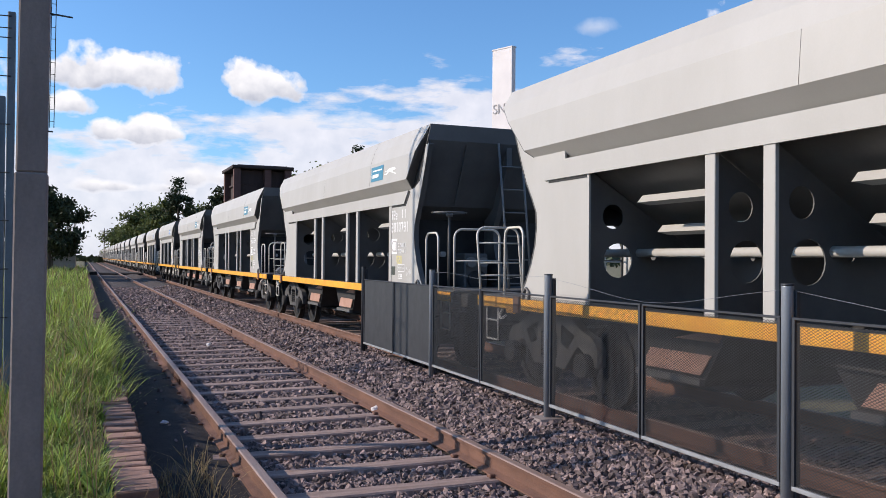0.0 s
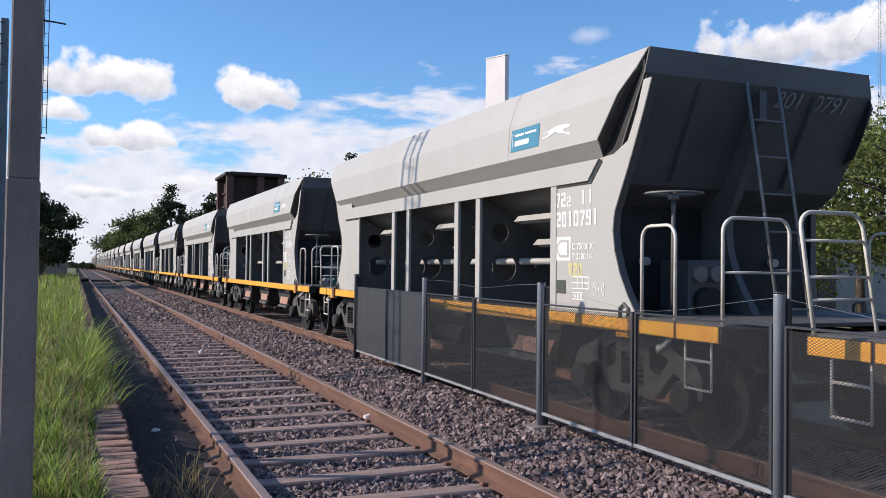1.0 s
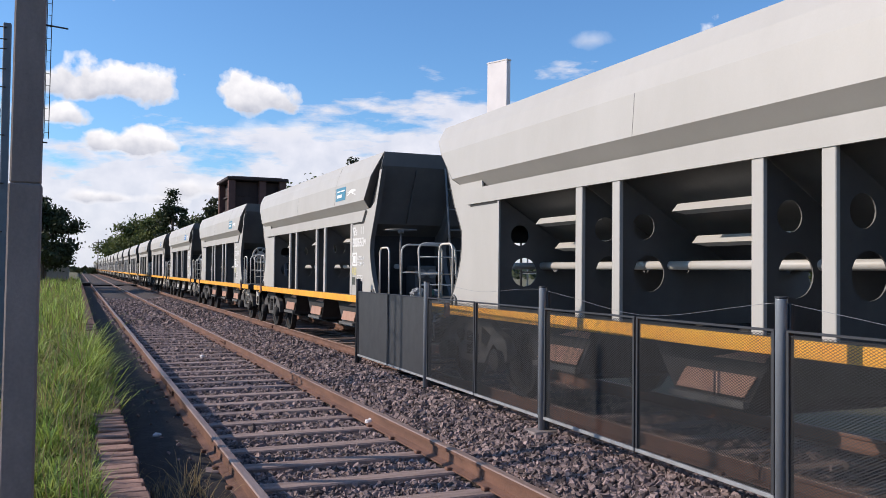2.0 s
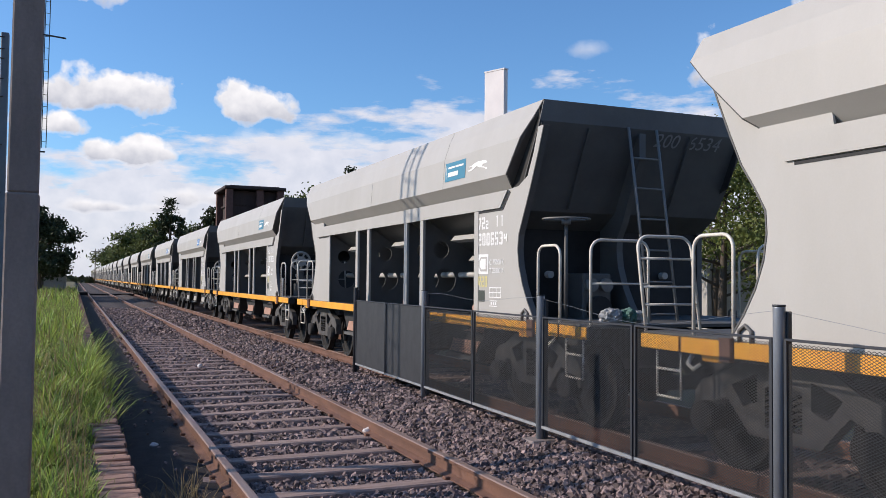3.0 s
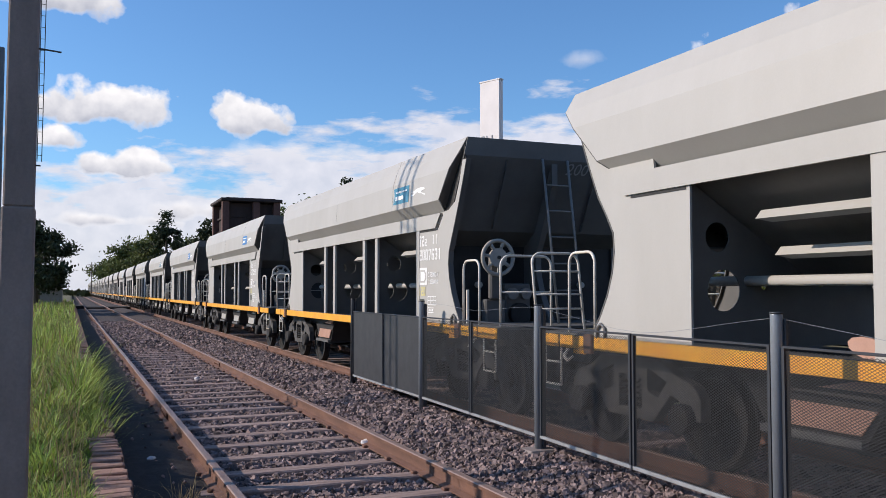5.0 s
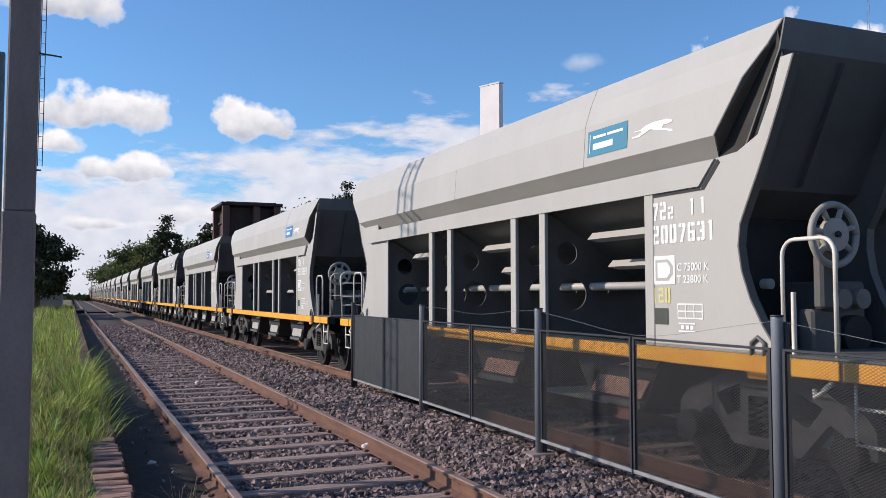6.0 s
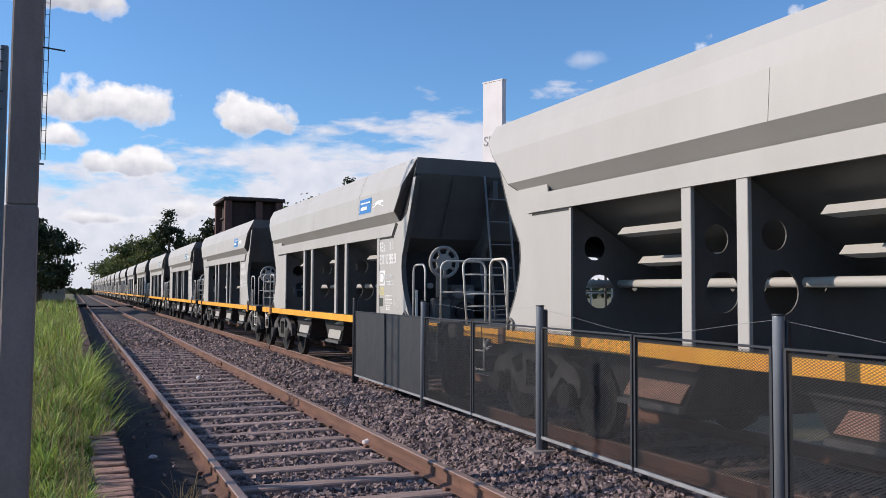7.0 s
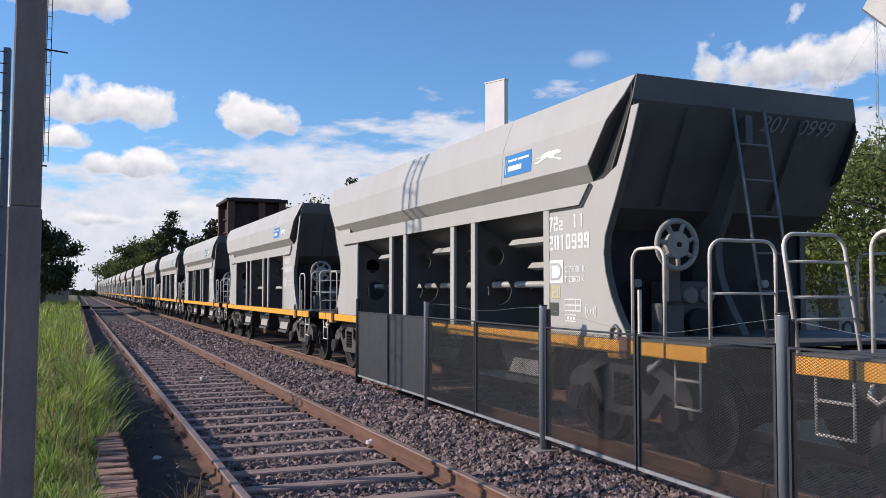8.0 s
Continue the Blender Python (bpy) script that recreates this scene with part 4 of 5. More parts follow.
def dress(wagon, number, emblem, wheel):
    """Markings and the hand brake, which differ from wagon to wagon."""
    z0, z1 = 2.70, 2.935
    mark(wagon, "emblem_panel", [(on_hopper, rect(2.63, 3.24, z0, z1))], emblem, "blue-green lettered company panel")
    bars = [(on_hopper, rect(2.95, 3.15, 2.858, 2.882)), (on_hopper, rect(2.69, 2.93, 2.858, 2.882)), (on_hopper, rect(2.84, 3.15, 2.756, 2.812)), (on_hopper, rect(3.195, 3.205, 2.73, 2.90))]
    bars = [((lambda z: on_hopper(z) - 0.003), pts) for _, pts in bars]
    mark(wagon, "emblem_lettering", bars, "white", "white bars of lettering")
    # a running animal, as a plain white silhouette
    dog = [(2.530, 2.818), (2.441, 2.818), (2.364, 2.843), (2.275, 2.853), (2.173, 2.851), (2.096, 2.849), (2.033, 2.830), (2.025, 2.814), (2.084, 2.806), (2.135, 2.809), (2.160, 2.785), (2.020, 2.753), (2.015, 2.738),
           (2.046, 2.738), (2.109, 2.761), (2.224, 2.777), (2.300, 2.801), (2.364, 2.783), (2.454, 2.759), (2.543, 2.762), (2.550, 2.775), (2.479, 2.777), (2.415, 2.797), (2.441, 2.812), (2.517, 2.809)]
    mark(wagon, "emblem_animal", [(on_hopper, [(y + 0.01, z) for y, z in dog])], "white", "plain white running-animal emblem")
    if number:
        x, white = -1.379, "white stencilled number"
        block_stencil(wagon, "class_number", "72", 2.385, 2.055, 0.078, 0.145, 0.098, "white", white)
        block_stencil(wagon, "class_number", "2", 2.185, 2.055, 0.068, 0.10, 0.09, "white", white)
        block_stencil(wagon, "class_number", "11", 1.93, 2.07, 0.07, 0.125, 0.12, "white", white)
        block_stencil(wagon, "wagon_number", number, 2.385, 1.862, 0.086, 0.15, 0.109, "white", white)
        stencil(wagon, "C 75000 K", 2.085, 1.64, 0.085, "white", 0.98)
        stencil(wagon, "T 23800 K", 2.085, 1.545, 0.085, "white", 0.98)
        # boxed arrow: white field, paint-coloured outline, white heart
        mark(wagon, "class_box", [(x, rect(2.11, 2.385, 1.535, 1.765))], "white", "white stencil box")
        way = 1 if number in ("2010791", "2006534") else -1
        for name, k, lift, mat in (("class_arrow", 1.0, 0.002, "cream"), ("class_heart", 0.72, 0.004, "white")):
            pts = [(2.2475 + way * k * a, 1.65 + k * b) for a, b in ((-0.105, -0.085), (0.06, -0.085), (0.115, -0.035), (0.115, 0.035), (0.06, 0.085), (-0.105, 0.085))]
            mark(wagon, name, [(x - lift, pts)], mat)
        if number == "2010791":
            block_stencil(wagon, "route_code", "R20", 2.145, 1.385, 0.065, 0.125, 0.085, "dim_yellow", "faded yellow code")
        elif number == "2006534":
            block_stencil(wagon, "route_code", "R20", 2.375, 1.385, 0.065, 0.125, 0.085, "dim_yellow", "faded yellow code")
        else:
            block_stencil(wagon, "route_code", "120", 2.405, 1.385, 0.065, 0.125, 0.085, "dim_yellow", "faded yellow code")
        mark(wagon, "dark_patch", [(x, rect(2.20, 2.385, 1.215, 1.345))], "dark_mark", "dark square patch")
        # small inspection table of thin lines, and a ruled line of writing under it
        y0, y1, z0, z1, t = 1.79, 2.085, 1.265, 1.385, 0.011
        for a, b, c, d in ((y0, y1, z0, z0 + t), (y0, y1, z1 - t, z1), (y0, y1, 1.319, 1.330), (1.88, 2.075, 1.225, 1.235), (1.88, 2.075, 1.165, 1.175)):
            mark(wagon, "table_line", [(x, rect(a, b, c, d))], "white", "thin white ruled line")
        for a in (y0, 1.885, 1.98, y1 - t):
            for c, d in ((z0 + t + 0.0005, 1.3185), (1.3305, z1 - t - 0.0005)):
                mark(wagon, "table_line", [(x, rect(a, a + t, c, d))], "white", "thin white ruled line")
        for a in (1.90, 1.95, 2.01):
            mark(wagon, "stencil_bar", [(x, rect(a, a + 0.035, 1.185, 1.215))], "white", "small faded stencil bar")
        if number in ("2010791", "2010999"):   # radio mark: a spot between two pairs of arcs
            quads = [(x, [(1.625 + 0.011 * math.cos(k * 0.785), 1.275 + 0.018 * math.sin(k * 0.785)) for k in range(8)])]
            for side in (-1, 1):
                for r in (0.045, 0.085):
                    arc = [(1.625 + side * q * math.cos(a), 1.275 + 1.0 * q * math.sin(a)) for q, order in ((r, 1), (r + 0.011, -1)) for a in [(-0.75 + 0.25 * k) * order for k in range(7)]]
                    quads.append((x, arc if side < 0 else arc[::-1]))
            mark(wagon, "radio_mark", quads, "white", "white radio-tag mark")
    else:
        x = -1.379
        rows = [(x, rect(1.62, 2.40, 1.87, 2.0)), (x, rect(1.75, 2.38, 2.07, 2.19)), (x, rect(2.10, 2.38, 1.54, 1.75)), (x, rect(1.55, 1.98, 1.66, 1.70)), (x, rect(1.55, 1.98, 1.57, 1.61))]
        for row in rows:
            mark(wagon, "stencil_bar", [row], "faint_mark", "worn white bar of stencilled lettering")
    if number:
        cu = bpy.data.curves.new("end_number", "FONT")
        cu.body, cu.size, cu.shear, cu.extrude = number[:3] + "  " + number[3:], 0.225, 0.2, 0.0005
        cu.materials.append(M["dull_mark"])
        ob = new("end_number", cu)
        ob.parent = wagon
        lean = math.atan2(0.59, 1.12)
        ob.matrix_basis = Matrix.Translation((0.14, 1.085, 2.97)) @ Matrix.Rotation(radians(90) + lean, 4, "X")
        tagged(ob, "faint grey number on the end sheet")
    if number == "2006534":   # oval lever plates stand on the sill of this wagon
        for y0 in (POSTS[0] + 0.20, POSTS[2] + 0.25, POSTS[4] + 0.20):
            bm = slab(fresh(), [(y0 + 0.15 * math.cos(k * 0.524) + 0.06 * math.sin(k * 0.524), 1.10 + 0.075 * math.sin(k * 0.524)) for k in range(12)], "x", -1.26, -1.24)
            part("gate_lever", bm, "chute_tan", wagon, "oval rusty gate lever")
    if wheel:
        part("release_lever", box(fresh(), -1.325, -1.295, 0.955, 0.98, 1.05, 1.47, 0.004), "grab", wagon, "pale upright release lever")
    bm = fresh()
    if wheel:   # upright wheel with spokes
        c = Vector((-0.87, 1.02, 1.87))
        ring = [c + 0.212 * Vector((math.cos(k * math.tau / 28), 0, math.sin(k * math.tau / 28))) for k in range(29)]
        tube(bm, ring, 0.026, 8)
        brake = part("brake_wheel", bm, "ladder_pale", wagon, "upright pale hand-brake wheel with spokes")
        part("hub", disc(fresh(), c, (0, 1, 0), 0.118, 0.05, 18), "ladder_pale", brake)
        part("hub_nut", disc(fresh(), c - Vector((0, 0.035, 0)), (0, 1, 0), 0.022, 0.03, 6), "rubber", brake)
        for k in range(7):
            d = Vector((math.cos(k * math.tau / 7 + 0.3), 0, math.sin(k * math.tau / 7 + 0.3)))
            part("spoke", tube(fresh(), [c + 0.09 * d, c + 0.205 * d], 0.022, 6), "ladder_pale", brake)
        bm = box(fresh(), -0.95, -0.79, 1.06, 1.15, 1.35, 1.94, 0.02)
        part("brake_housing", bm, "inner", wagon)
        bm = box(fresh(), -1.0, -0.72, 1.10, 1.24, 1.03, 1.35, 0.02)
        part("brake_stand", bm, "inner", wagon)
    else:       # flat wheel on a column
        c = Vector((-0.96, 1.10, 2.12))
        ring = [c + 0.25 * Vector((math.cos(k * math.tau / 24), math.sin(k * math.tau / 24), 0)) for k in range(25)]
        tube(bm, ring, 0.011, 6)
        brake = part("brake_wheel", bm, "ladder", wagon, "flat grey hand-brake wheel on a column")
        for k in range(3):
            d = Vector((math.cos(k * math.tau / 3), math.sin(k * math.tau / 3), 0))
            part("spoke", tube(fresh(), [c + 0.04 * d, c + 0.25 * d], 0.013, 5), "ladder", brake)
        part("hub", disc(fresh(), c - Vector((0, 0, 0.03)), (0, 0, 1), 0.05, 0.05, 10), "ladder", brake)
        bm = tube(fresh(), [(-0.96, 1.10, 1.03), (-0.96, 1.10, 2.1)], 0.02, 8)
        part("brake_column", bm, "inner", wagon)


NUMBERS = {-1: "", 0: "2010791", 1: "2006534", 2: "2007631", 3: "2010999"}
TRAIN = {}


def make_train():
    first = make_wagon()
    rake = range(-1, 23)
    for k in rake:
        TRAIN[k] = first if k == -1 else copy_thing(first, Matrix.Identity(4))
    for k in rake:
        w = TRAIN[k]
        if k < 9:
            dress(w, NUMBERS.get(k, ""), "blue" if k in (3, 4) else "teal", k >= 2)
        if k <= 2:   # sunlit chute patches are tan on the leading wagons
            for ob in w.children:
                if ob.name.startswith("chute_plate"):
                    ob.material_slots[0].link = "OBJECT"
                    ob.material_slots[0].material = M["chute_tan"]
        tagged(w, "cream-grey steel hopper wagon with a yellow sill stripe, rolling past" if k < 9 else "distant cream-grey steel hopper wagon rolling in a long train",
               "freight wagon", "wagons of the train")


make_train()


# ---- pole, posts and mast ----
def make_pole():
    pole = tagged(empty("concrete_pole", pose(-0.243, 4.5, 0.3, 0, 0.35, 0)), "weathered grey concrete pole with a thin cable ladder, in the grass", "pole")
    bm = fresh()
    for z0, z1, a in ((-0.3, 1.7, 0.071), (1.7, 4.2, 0.066)):
        box(bm, -a, a, -a, a, z0, z1, 0.008)
    part("shaft", bm, "concrete", pole)
    bm = fresh()
    for s in (0.0, 0.02):
        tube(bm, [(0.072 + s, -0.02, 1.92), (0.071 + s, -0.02, 4.2)], 0.002, 5)
    for k in range(40):
        z = 1.95 + 0.056 * k
        tube(bm, [(0.072, -0.02, z), (0.092, -0.02, z)], 0.0015, 4)
    part("cable_ladder", bm, "wire", pole, "thin dark wire ladder strapped to the shaft")
    bm = tube(fresh(), [(0.05, -0.03, 2.46), (0.165, -0.03, 2.452)], 0.004, 6)
    tube(bm, [(0.05, -0.03, 1.90), (0.088, -0.03, 1.90)], 0.004, 6)
    part("bracket", bm, "wire", pole)


make_pole()


def make_wire_fence():
    """Posts of a wire fence on the old platform, just behind the pole."""
    fence = tagged(empty("wire_fence", pose(-0.578, 8.0, 0.3)), "faded blue steel posts of a wire fence", "fence")
    for x, y, high, wide in ((0.0, 0.0, 3.34, 0.03), (-0.12, 0.4, 2.7, 0.05), (-1.6, 0.1, 3.34, 0.03)):
        bm = box(fresh(), x - wide, x + wide, y - 0.04, y + 0.04, -0.1, high, 0.006)
        part("post", bm, "blue_steel", fence)
    bm = fresh()
    for z in (3.3, 3.2, 3.12, 2.95, 2.8, 2.4, 2.0, 1.6, 1.2, 0.8):
        tube(bm, [(0.0, -0.045, z), (-0.8, -0.05, z - 0.02), (-1.6, -0.045, z)], 0.005, 5)
    part("wires", bm, "wire", fence)


make_wire_fence()


def make_mast():
    """A lattice mast beside the line; its shadow lies on the passing wagons."""
    d = 9.0
    sx, sy = -math.cos(radians(SUN_TURN)), math.sin(radians(SUN_TURN))
    mast = tagged(empty("lattice_mast", pose(4.3 + sx * d, 11.35 + sy * d, 0.3, 0, 0, -SUN_TURN)), "slender steel lattice mast standing beside the line", "mast")
    half = 0.25
    for a in (-1, 1):
        bm = tube(fresh(), [(0, a * half, -0.2), (0, a * half, 15.0)], 0.036, 6)
        part("leg", bm, "galv", mast)
    bm = tube(fresh(), [(0.4, 0, -0.2), (0.4, 0, 15.0)], 0.03, 6)
    part("leg", bm, "galv", mast)
    for k in range(30):
        z = 0.3 + k * 0.48
        bm = tube(fresh(), [(0, -half, z), (0, half, z)], 0.018, 5)
        part("rung", bm, "galv", mast)
        bm = tube(fresh(), [(0, (half if k % 2 else -half), z), (0.4, 0, z + 0.24)], 0.008, 5)
        part("brace", bm, "galv", mast)


make_mast()


# ---- pylon, water tower, trees, distance ----
def make_pylon():
    sign = tagged(empty("pylon_sign", pose(20.52, 40.0, -0.3, 0, 0, 22.4)), "tall pale pylon sign with grey letters behind the train", "sign")
    top = 13.05
    bm = box(fresh(), 0.0, 0.30, 0.0, 1.40, 0.0, top, 0.03)
    part("pylon_body", bm, "pylon", sign)
    bm = box(fresh(), -0.02, 0.32, -0.02, 1.42, top - 0.02, top + 0.06, 0.01)
    part("cap", bm, "pylon", sign)
    cu = bpy.data.curves.new("letters", "FONT")
    cu.body, cu.size, cu.extrude = "SN", 0.72, 0.01
    cu.materials.append(M["grey_letter"])
    ob = new("letters", cu)
    ob.parent = sign
    ob.matrix_basis = Matrix.Translation((-0.015, 1.32, top - 3.4)) @ Matrix(((0, 0, -1, 0), (-1, 0, 0, 0), (0, 1, 0, 0), (0, 0, 0, 1)))


make_pylon()


def make_water_tower():
    y = 62.0
    x0, x1 = 0.1565 * y, 0.2235 * y
    t = tagged(empty("water_tower", pose((x0 + x1) / 2, y, -0.3)), "dark rusted railway water tank on a brick tower", "water tower")
    h = (x1 - x0) / 2
    for sx in (-1, 1):
        for sy in (0, 1):
            a = sx * (h - 0.55)
            bm = box(fresh(), a - 0.5, a + 0.5, sy * 3.4, sy * 3.4 + 0.9, 0, 5.4, 0.03)
            part("pier", bm, "tank_brick", t)
    bm = box(fresh(), -h + 0.4, h - 0.4, 0.4, 3.9, 0, 5.2)
    part("tower_wall", bm, "tank_brick", t)
    bm = box(fresh(), -h + 0.45, h - 0.3, 0.35, 4.2, 5.4, 8.2, 0.03)
    part("tank", bm, "tank", t)
    for a in (-h + 0.26, 0.35, h - 0.26):
        for c in (0.0, 4.3):
            bm = box(fresh(), a - 0.24, a + 0.24, c - 0.2, c + 0.28, 4.9, 8.25, 0.02)
            part("corner_post", bm, "tank_brick", t, "rust-red corner post of the tank")
    for z in (6.2, 7.2):
        bm = box(fresh(), -h + 0.45, h - 0.45, 0.28, 0.36, z - 0.06, z + 0.06)
        part("tank_seam", bm, "tank", t)
        bm = box(fresh(), -h + 0.32, -h + 0.46, 0.3, 4.1, z - 0.06, z + 0.06)
        part("tank_seam", bm, "tank", t)
    bm = box(fresh(), -h - 0.12, h + 0.12, -0.35, 4.7, 8.25, 8.48, 0.05)
    part("tank_rim", bm, "tank", t)
    bm = box(fresh(), -h + 0.3, h - 0.3, 0.1, 4.2, 8.48, 8.56, 0.03)
    part("tank_cover", bm, "tank", t)


make_water_tower()


def make_tree(x, y, z, high, spread, label, seed, leaf="leaf", base=0.25, size=0.16, count=3500, cone=False):
    rnd = random.Random(seed)
    tree = tagged(empty("tree", pose(x, y, z)), label, "tree")
    bm = fresh()
    tips = []
    lean = Vector((rnd.uniform(-0.04, 0.04), rnd.uniform(-0.04, 0.04), 1))
    trunk = [lean * (high * f) + Vector((noise.noise((seed, f * 3, 0)), noise.noise((seed, 0, f * 3)), 0)) * spread * 0.08 for f in (0, 0.2, 0.4, 0.6, 0.8)]
    trunk[0] = Vector((0, 0, -0.3))
    tube(bm, trunk, high * 0.026, 9, high * 0.006)
    for k in range(16):
        f = base + (0.9 - base) * k / 15
        root = lean * (high * min(f, 0.8) * 0.9)
        a = k * 2.4 + rnd.uniform(-0.5, 0.5)
        reach = spread * ((1.1 - f) if cone else math.sin(min(1.0, (f - base) / (0.9 - base) * 0.75 + 0.25) * math.pi) * 0.75 + 0.25) * rnd.uniform(0.7, 1.05)
        tip = root + Vector((math.cos(a) * reach, math.sin(a) * reach, high * (0.02 if cone else rnd.uniform(0.05, 0.16))))
        midway = root.lerp(tip, 0.5) + Vector((0, 0, high * 0.02))
        tube(bm, [root, midway, tip], high * 0.008, 6, high * 0.002)
        tips += [tip, midway, root.lerp(tip, 0.8) + Vector((rnd.gauss(0, 1), rnd.gauss(0, 1), rnd.gauss(0, 1))) * spread * 0.12]
    tips += [lean * high * 0.93, lean * high * 0.85]
    part("trunk", bm, "bark", tree)
    verts, faces = [], []
    rs = np.random.RandomState(seed)
    for tip in tips:
        rr = spread * (0.16 if cone else 0.27) * rs.uniform(0.7, 1.25)
        for _ in range(count // len(tips)):
            p = rs.normal(0, 0.45, 3) * rr
            p[2] *= 0.72
            c = np.array(tip) + p
            s = size * rs.uniform(0.6, 1.4)
            u = rs.normal(0, 1, 3)
            u /= np.linalg.norm(u)
            v = np.cross(u, rs.normal(0, 1, 3))
            v /= np.linalg.norm(v)
            k = len(verts)
            verts += [c - u * s, c - v * s * 0.5, c + u * s, c + v * s * 0.5]
            faces.append((k, k + 1, k + 2, k + 3))
    from_arrays("crown", verts, faces, leaf, tree)
    return tree


def make_trees():
    make_tree(-2.05, 62, 0, 6.4, 2.3, "dark round-crowned tree by a shed beside the line", 1, "leaf_dark", 0.25, 0.13, 11000)
    make_tree(-4.4, 66, 0, 6.0, 2.8, "dark round-crowned tree by a shed beside the line", 2, "leaf_dark", 0.25, 0.14, 9000)
    make_tree(15.7, 160, -0.3, 16.6, 6.5, "tall dark conifer rising over other trees", 3, "leaf_dark", 0.1, 0.27, 9000, True)
    make_tree(10.6, 172, -0.3, 11.4, 6.0, "green leafy tree behind the train", 4, "leaf", 0.15, 0.28, 8000)
    make_tree(13.4, 164, -0.3, 12.6, 5.4, "green leafy tree behind the train", 5, "leaf", 0.15, 0.28, 8000)
    make_tree(19.4, 162, -0.3, 11.4, 5.4, "green leafy tree behind the train", 6, "leaf", 0.15, 0.28, 8000)
    make_tree(10.2, 232, -0.3, 10.4, 6.5, "green leafy tree behind the train", 10, "leaf", 0.15, 0.36, 6000)
    make_tree(17.8, 80, -0.3, 10.0, 4.2, "green leafy tree behind the water tower", 7, "leaf", 0.2, 0.17, 8000)
    make_tree(20.5, 78, -0.3, 10.6, 4.2, "green leafy tree behind the train", 8, "leaf", 0.2, 0.17, 8000)
    make_tree(9.55, 68, -0.3, 7.6, 1.8, "small leafy tree beside the water tower", 12, "leaf_dark", 0.2, 0.14, 5000)
    make_tree(22.9, 75, -0.3, 12.6, 2.8, "slender dark tree top over the train", 9, "leaf_dark", 0.25, 0.15, 6000)
    for i, (x, y, h, s) in enumerate(((19.0, 15.2, 5.8, 2.9), (22.5, 18.0, 6.6, 3.2), (20.0, 11.8, 5.6, 2.8), (26.0, 22.5, 6.8, 3.4), (24.0, 14.5, 6.4, 3.2), (16.6, 9.4, 3.4, 2.0), (17.6, 20.2, 5.6, 2.8), (19.8, 19.6, 6.6, 3.2), (22.5, 26.0, 7.4, 3.4))):
        make_tree(x, y, -0.3, h * 1.1, s, "green leafy tree with dark limbs beyond the tracks", 20 + i, "leaf_light", 0.27, 0.07, 8000)
    # low far woods on the horizon
    rs = np.random.RandomState(4)
    verts, faces = [], []
    for _ in range(15000):
        a = rs.uniform(-0.5, 1.25)
        r = rs.uniform(230, 420)
        x, y = math.sin(a) * r, math.cos(a) * r
        h = 1.0 * rs.uniform(0, 1) if -4 < x < 14 else (2.5 + 3.5 * max(0, noise.noise((a * 22, 0.3, 1)) + 0.4)) * rs.uniform(0, 1)
        c = np.array((x, y, h))
        s = rs.uniform(0.6, 1.5)
        u, v = rs.normal(0, 1, 3), rs.normal(0, 1, 3)
        u, v = u / np.linalg.norm(u) * s, v / np.linalg.norm(v) * s
        k = len(verts)
        verts += [c - u, c - v, c + u, c + v]
        faces.append((k, k + 1, k + 2, k + 3))
    tagged(from_arrays("far_woods", verts, faces, "leaf_dark"), "low dark woods along the far horizon", "woods", kind="stuff")


make_trees()


def make_shed(x, y, wide, deep, high, label):
    shed = tagged(empty("shed", pose(x, y, 0)), label, "shed")
    bm = box(fresh(), -wide, wide, 0, deep, -0.2, high)
    part("wall", bm, "wall", shed)
    bm = slab(fresh(), [(-wide - 0.3, high), (wide + 0.3, high), (wide + 0.3, high + 0.12), (0, high + 0.9), (-wide - 0.3, high + 0.12)], "y", -0.3, deep + 0.3)
    part("roof", bm, "roof", shed)
    bm = box(fresh(), -0.5, 0.5, -0.04, 0.02, 0, min(2.0, high - 0.2))
    part("door", bm, "roof", shed)


make_shed(-2.6, 70, 2.0, 5, 1.8, "small pale shed under the trees beside the line")
make_shed(28, 26, 6, 6, 3.2, "pale low building half hidden behind trees")


def make_radio_mast():
    y = 55.0
    mast = tagged(empty("radio_mast", pose(1.194 * y, y, -0.3)), "thin guyed radio mast far beyond the trees", "mast")
    bm = fresh()
    for k in range(3):
        a = k * math.tau / 3
        tube(bm, [(0.12 * math.cos(a), 0.12 * math.sin(a), 0), (0.12 * math.cos(a), 0.12 * math.sin(a), 42)], 0.014, 4)
    for i in range(42):
        tube(bm, [(0.12, 0, i), (-0.06, 0.1, i + 0.5), (-0.06, -0.1, i + 1)], 0.008, 4)
    part("lattice", bm, "galv", mast)
    for a, r, h in ((0.4, 16, 26), (2.5, 16, 26), (4.6, 16, 26)):
        bm = tube(fresh(), [(0, 0, h), (r * math.cos(a), r * math.sin(a), 0)], 0.006, 4)
        part("guy_wire", bm, "wire", mast)


make_radio_mast()


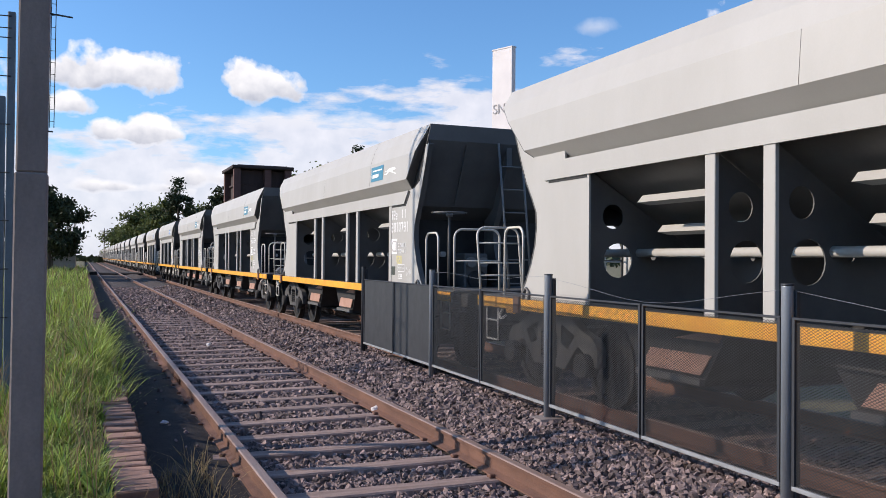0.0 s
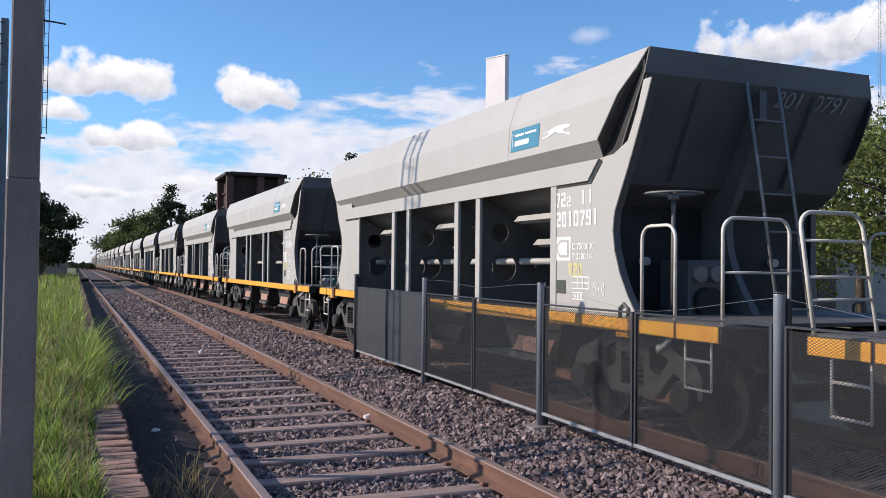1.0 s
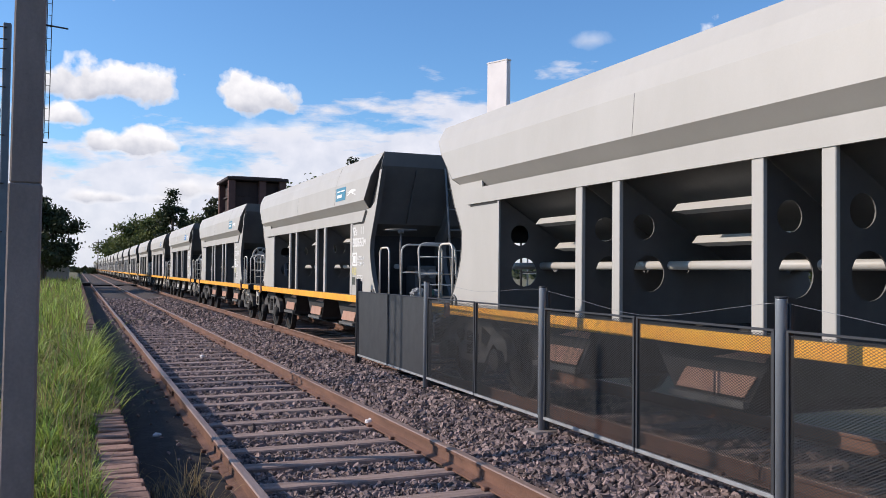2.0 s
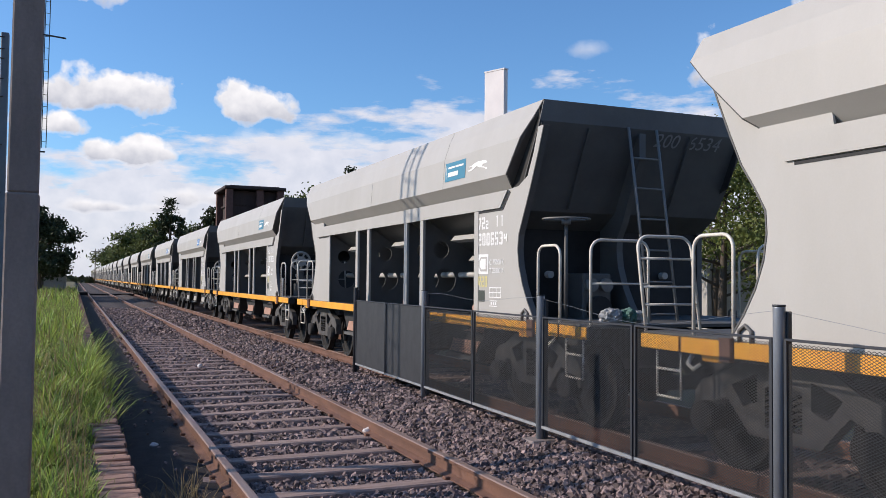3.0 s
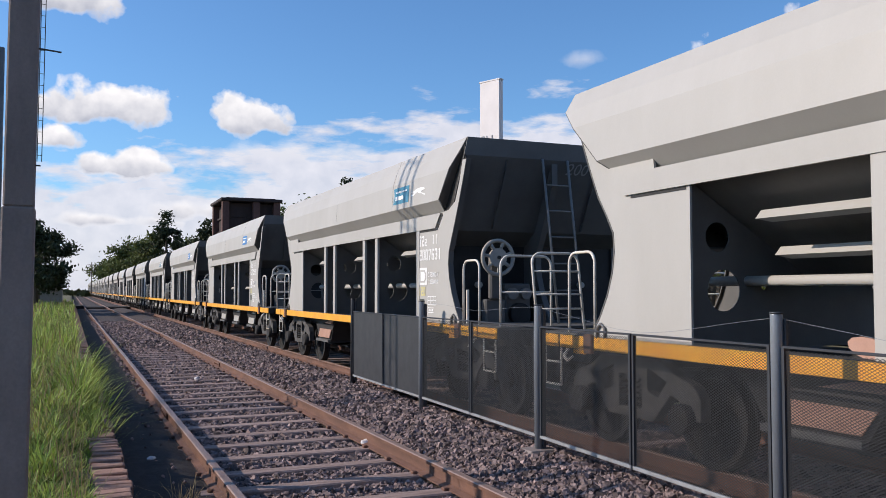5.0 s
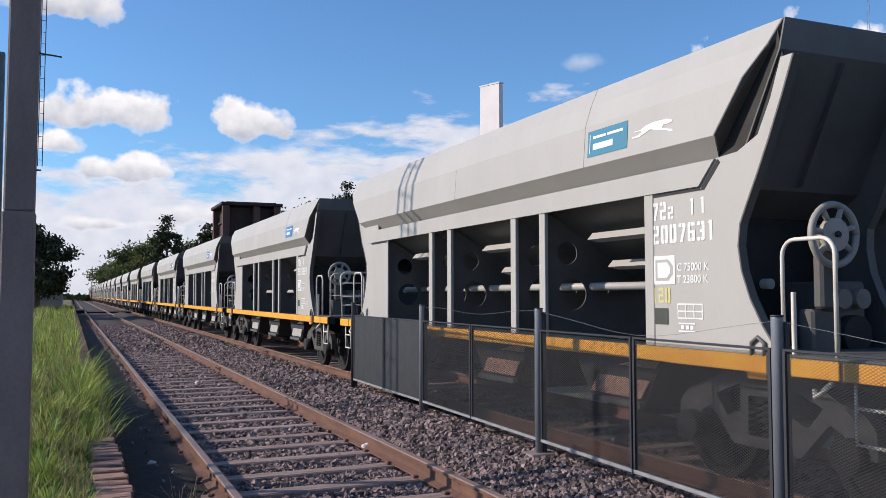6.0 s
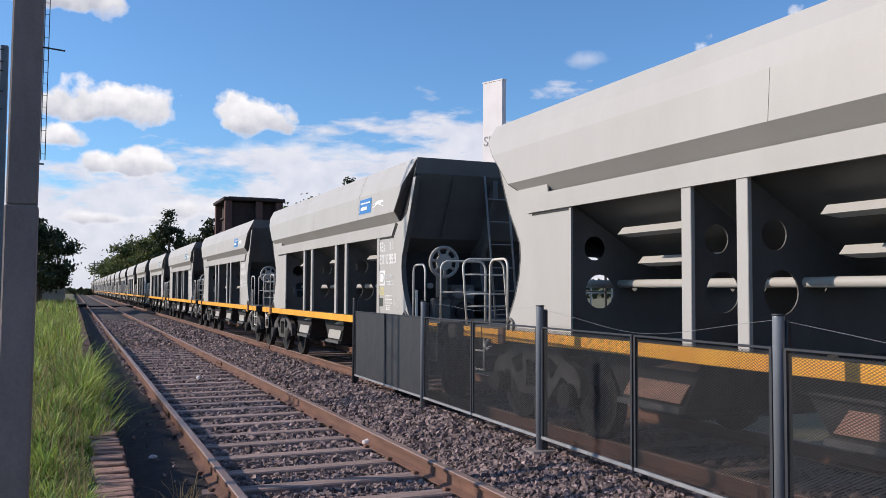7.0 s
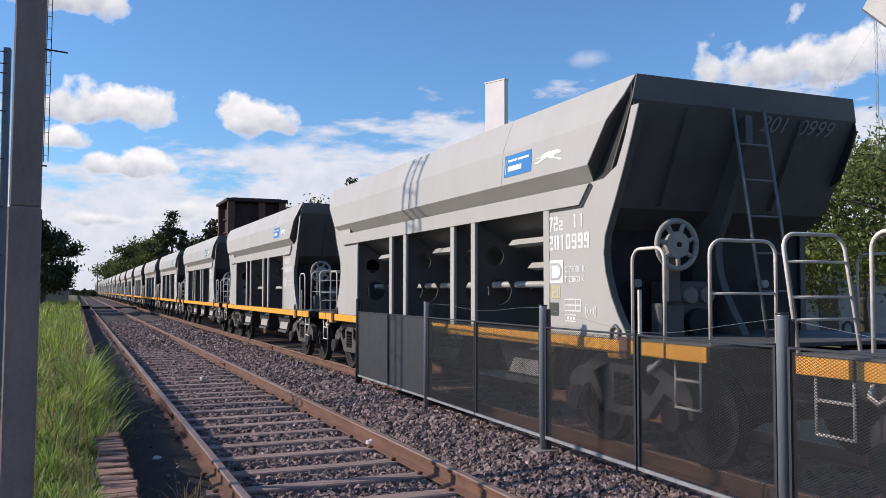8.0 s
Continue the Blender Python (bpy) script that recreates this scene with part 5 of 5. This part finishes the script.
def make_rag():
    """A crumpled plastic bag with a green rag left on a wagon's end platform; it rides along."""
    for c, r, wide, mat, label in (((-1.00, 0.20, 1.125), 0.10, 1.25, "bag_pale", "crumpled pale plastic bag"), ((-0.84, 0.15, 1.13), 0.095, 0.8, "bag", "crumpled green rag"),
                                   ((-0.72, 0.20, 1.115), 0.085, 1.2, "bag_pale", "crumpled pale plastic bag")):
        bm = fresh()
        bmesh.ops.create_icosphere(bm, subdivisions=4, radius=r)
        for v in bm.verts:
            fold = abs(noise.noise(v.co * 16 + Vector((r * 90, 0, 0)))) * 0.6 + abs(noise.noise(v.co * 38)) * 0.3
            v.co *= 1.15 - fold
            v.co.x *= wide
            v.co.z = max(v.co.z * 0.85, -0.065)
            v.co += Vector(c)
        part("bag_bundle", bm, mat, TRAIN[1], label)


make_rag()


def make_crossing():
    cross = tagged(empty("level_crossing", pose(0, 80, 0)), "dark asphalt level crossing over the tracks", "level crossing", kind="structure")
    for a, b in ((-9.0, 1.06), (1.24, 2.78), (2.98, 4.80), (4.98, 6.52), (6.72, 12.0)):
        bm = box(fresh(), a, b, 0, 6.0, -0.3, 0.155 if a > -8 else 0.30, 0.02)
        part("deck_panel", bm, "cinders", cross)
    for i, (x, y, high) in enumerate(((1.2 - 2.4, 128.0, 7.0), (4.2, 210.0, 8.0), (-2.8, 170.0, 7.5))):
        pole = tagged(empty("line_pole", pose(x, y, 0)), "thin wooden line-side pole with a crossarm, far off", "pole", "far line-side poles")
        part("shaft", tube(fresh(), [(0, 0, -0.3), (0, 0, high)], 0.11, 7, 0.08), "bark", pole)
        part("crossarm", box(fresh(), -0.9, 0.9, -0.06, 0.06, high - 0.7, high - 0.55), "bark", pole)


make_crossing()


def motions():
    turn = math.degrees(SPEED / 0.405)   # degrees a second, for a wheel that rolls without slipping
    for k, w in TRAIN.items():
        walk(w, [(t, pose(TRACK[1], 5.01 + PITCH * k - SPEED * (t - 1.0), 0.15)) for t in (0.0, 2.0, 4.0, 6.0, 8.0)])
        if k > 4:
            continue
        for bogie in w.children:
            if bogie.name.startswith("bogie"):
                for ob in bogie.children:
                    if ob.name.startswith(("wheel", "axle")) and not ob.name.startswith("axle_box"):
                        y = ob.location.y
                        walk(ob, [(0.1 * i, pose(0, y, 0.405, turn * 0.1 * i)) for i in range(81)])


motions()
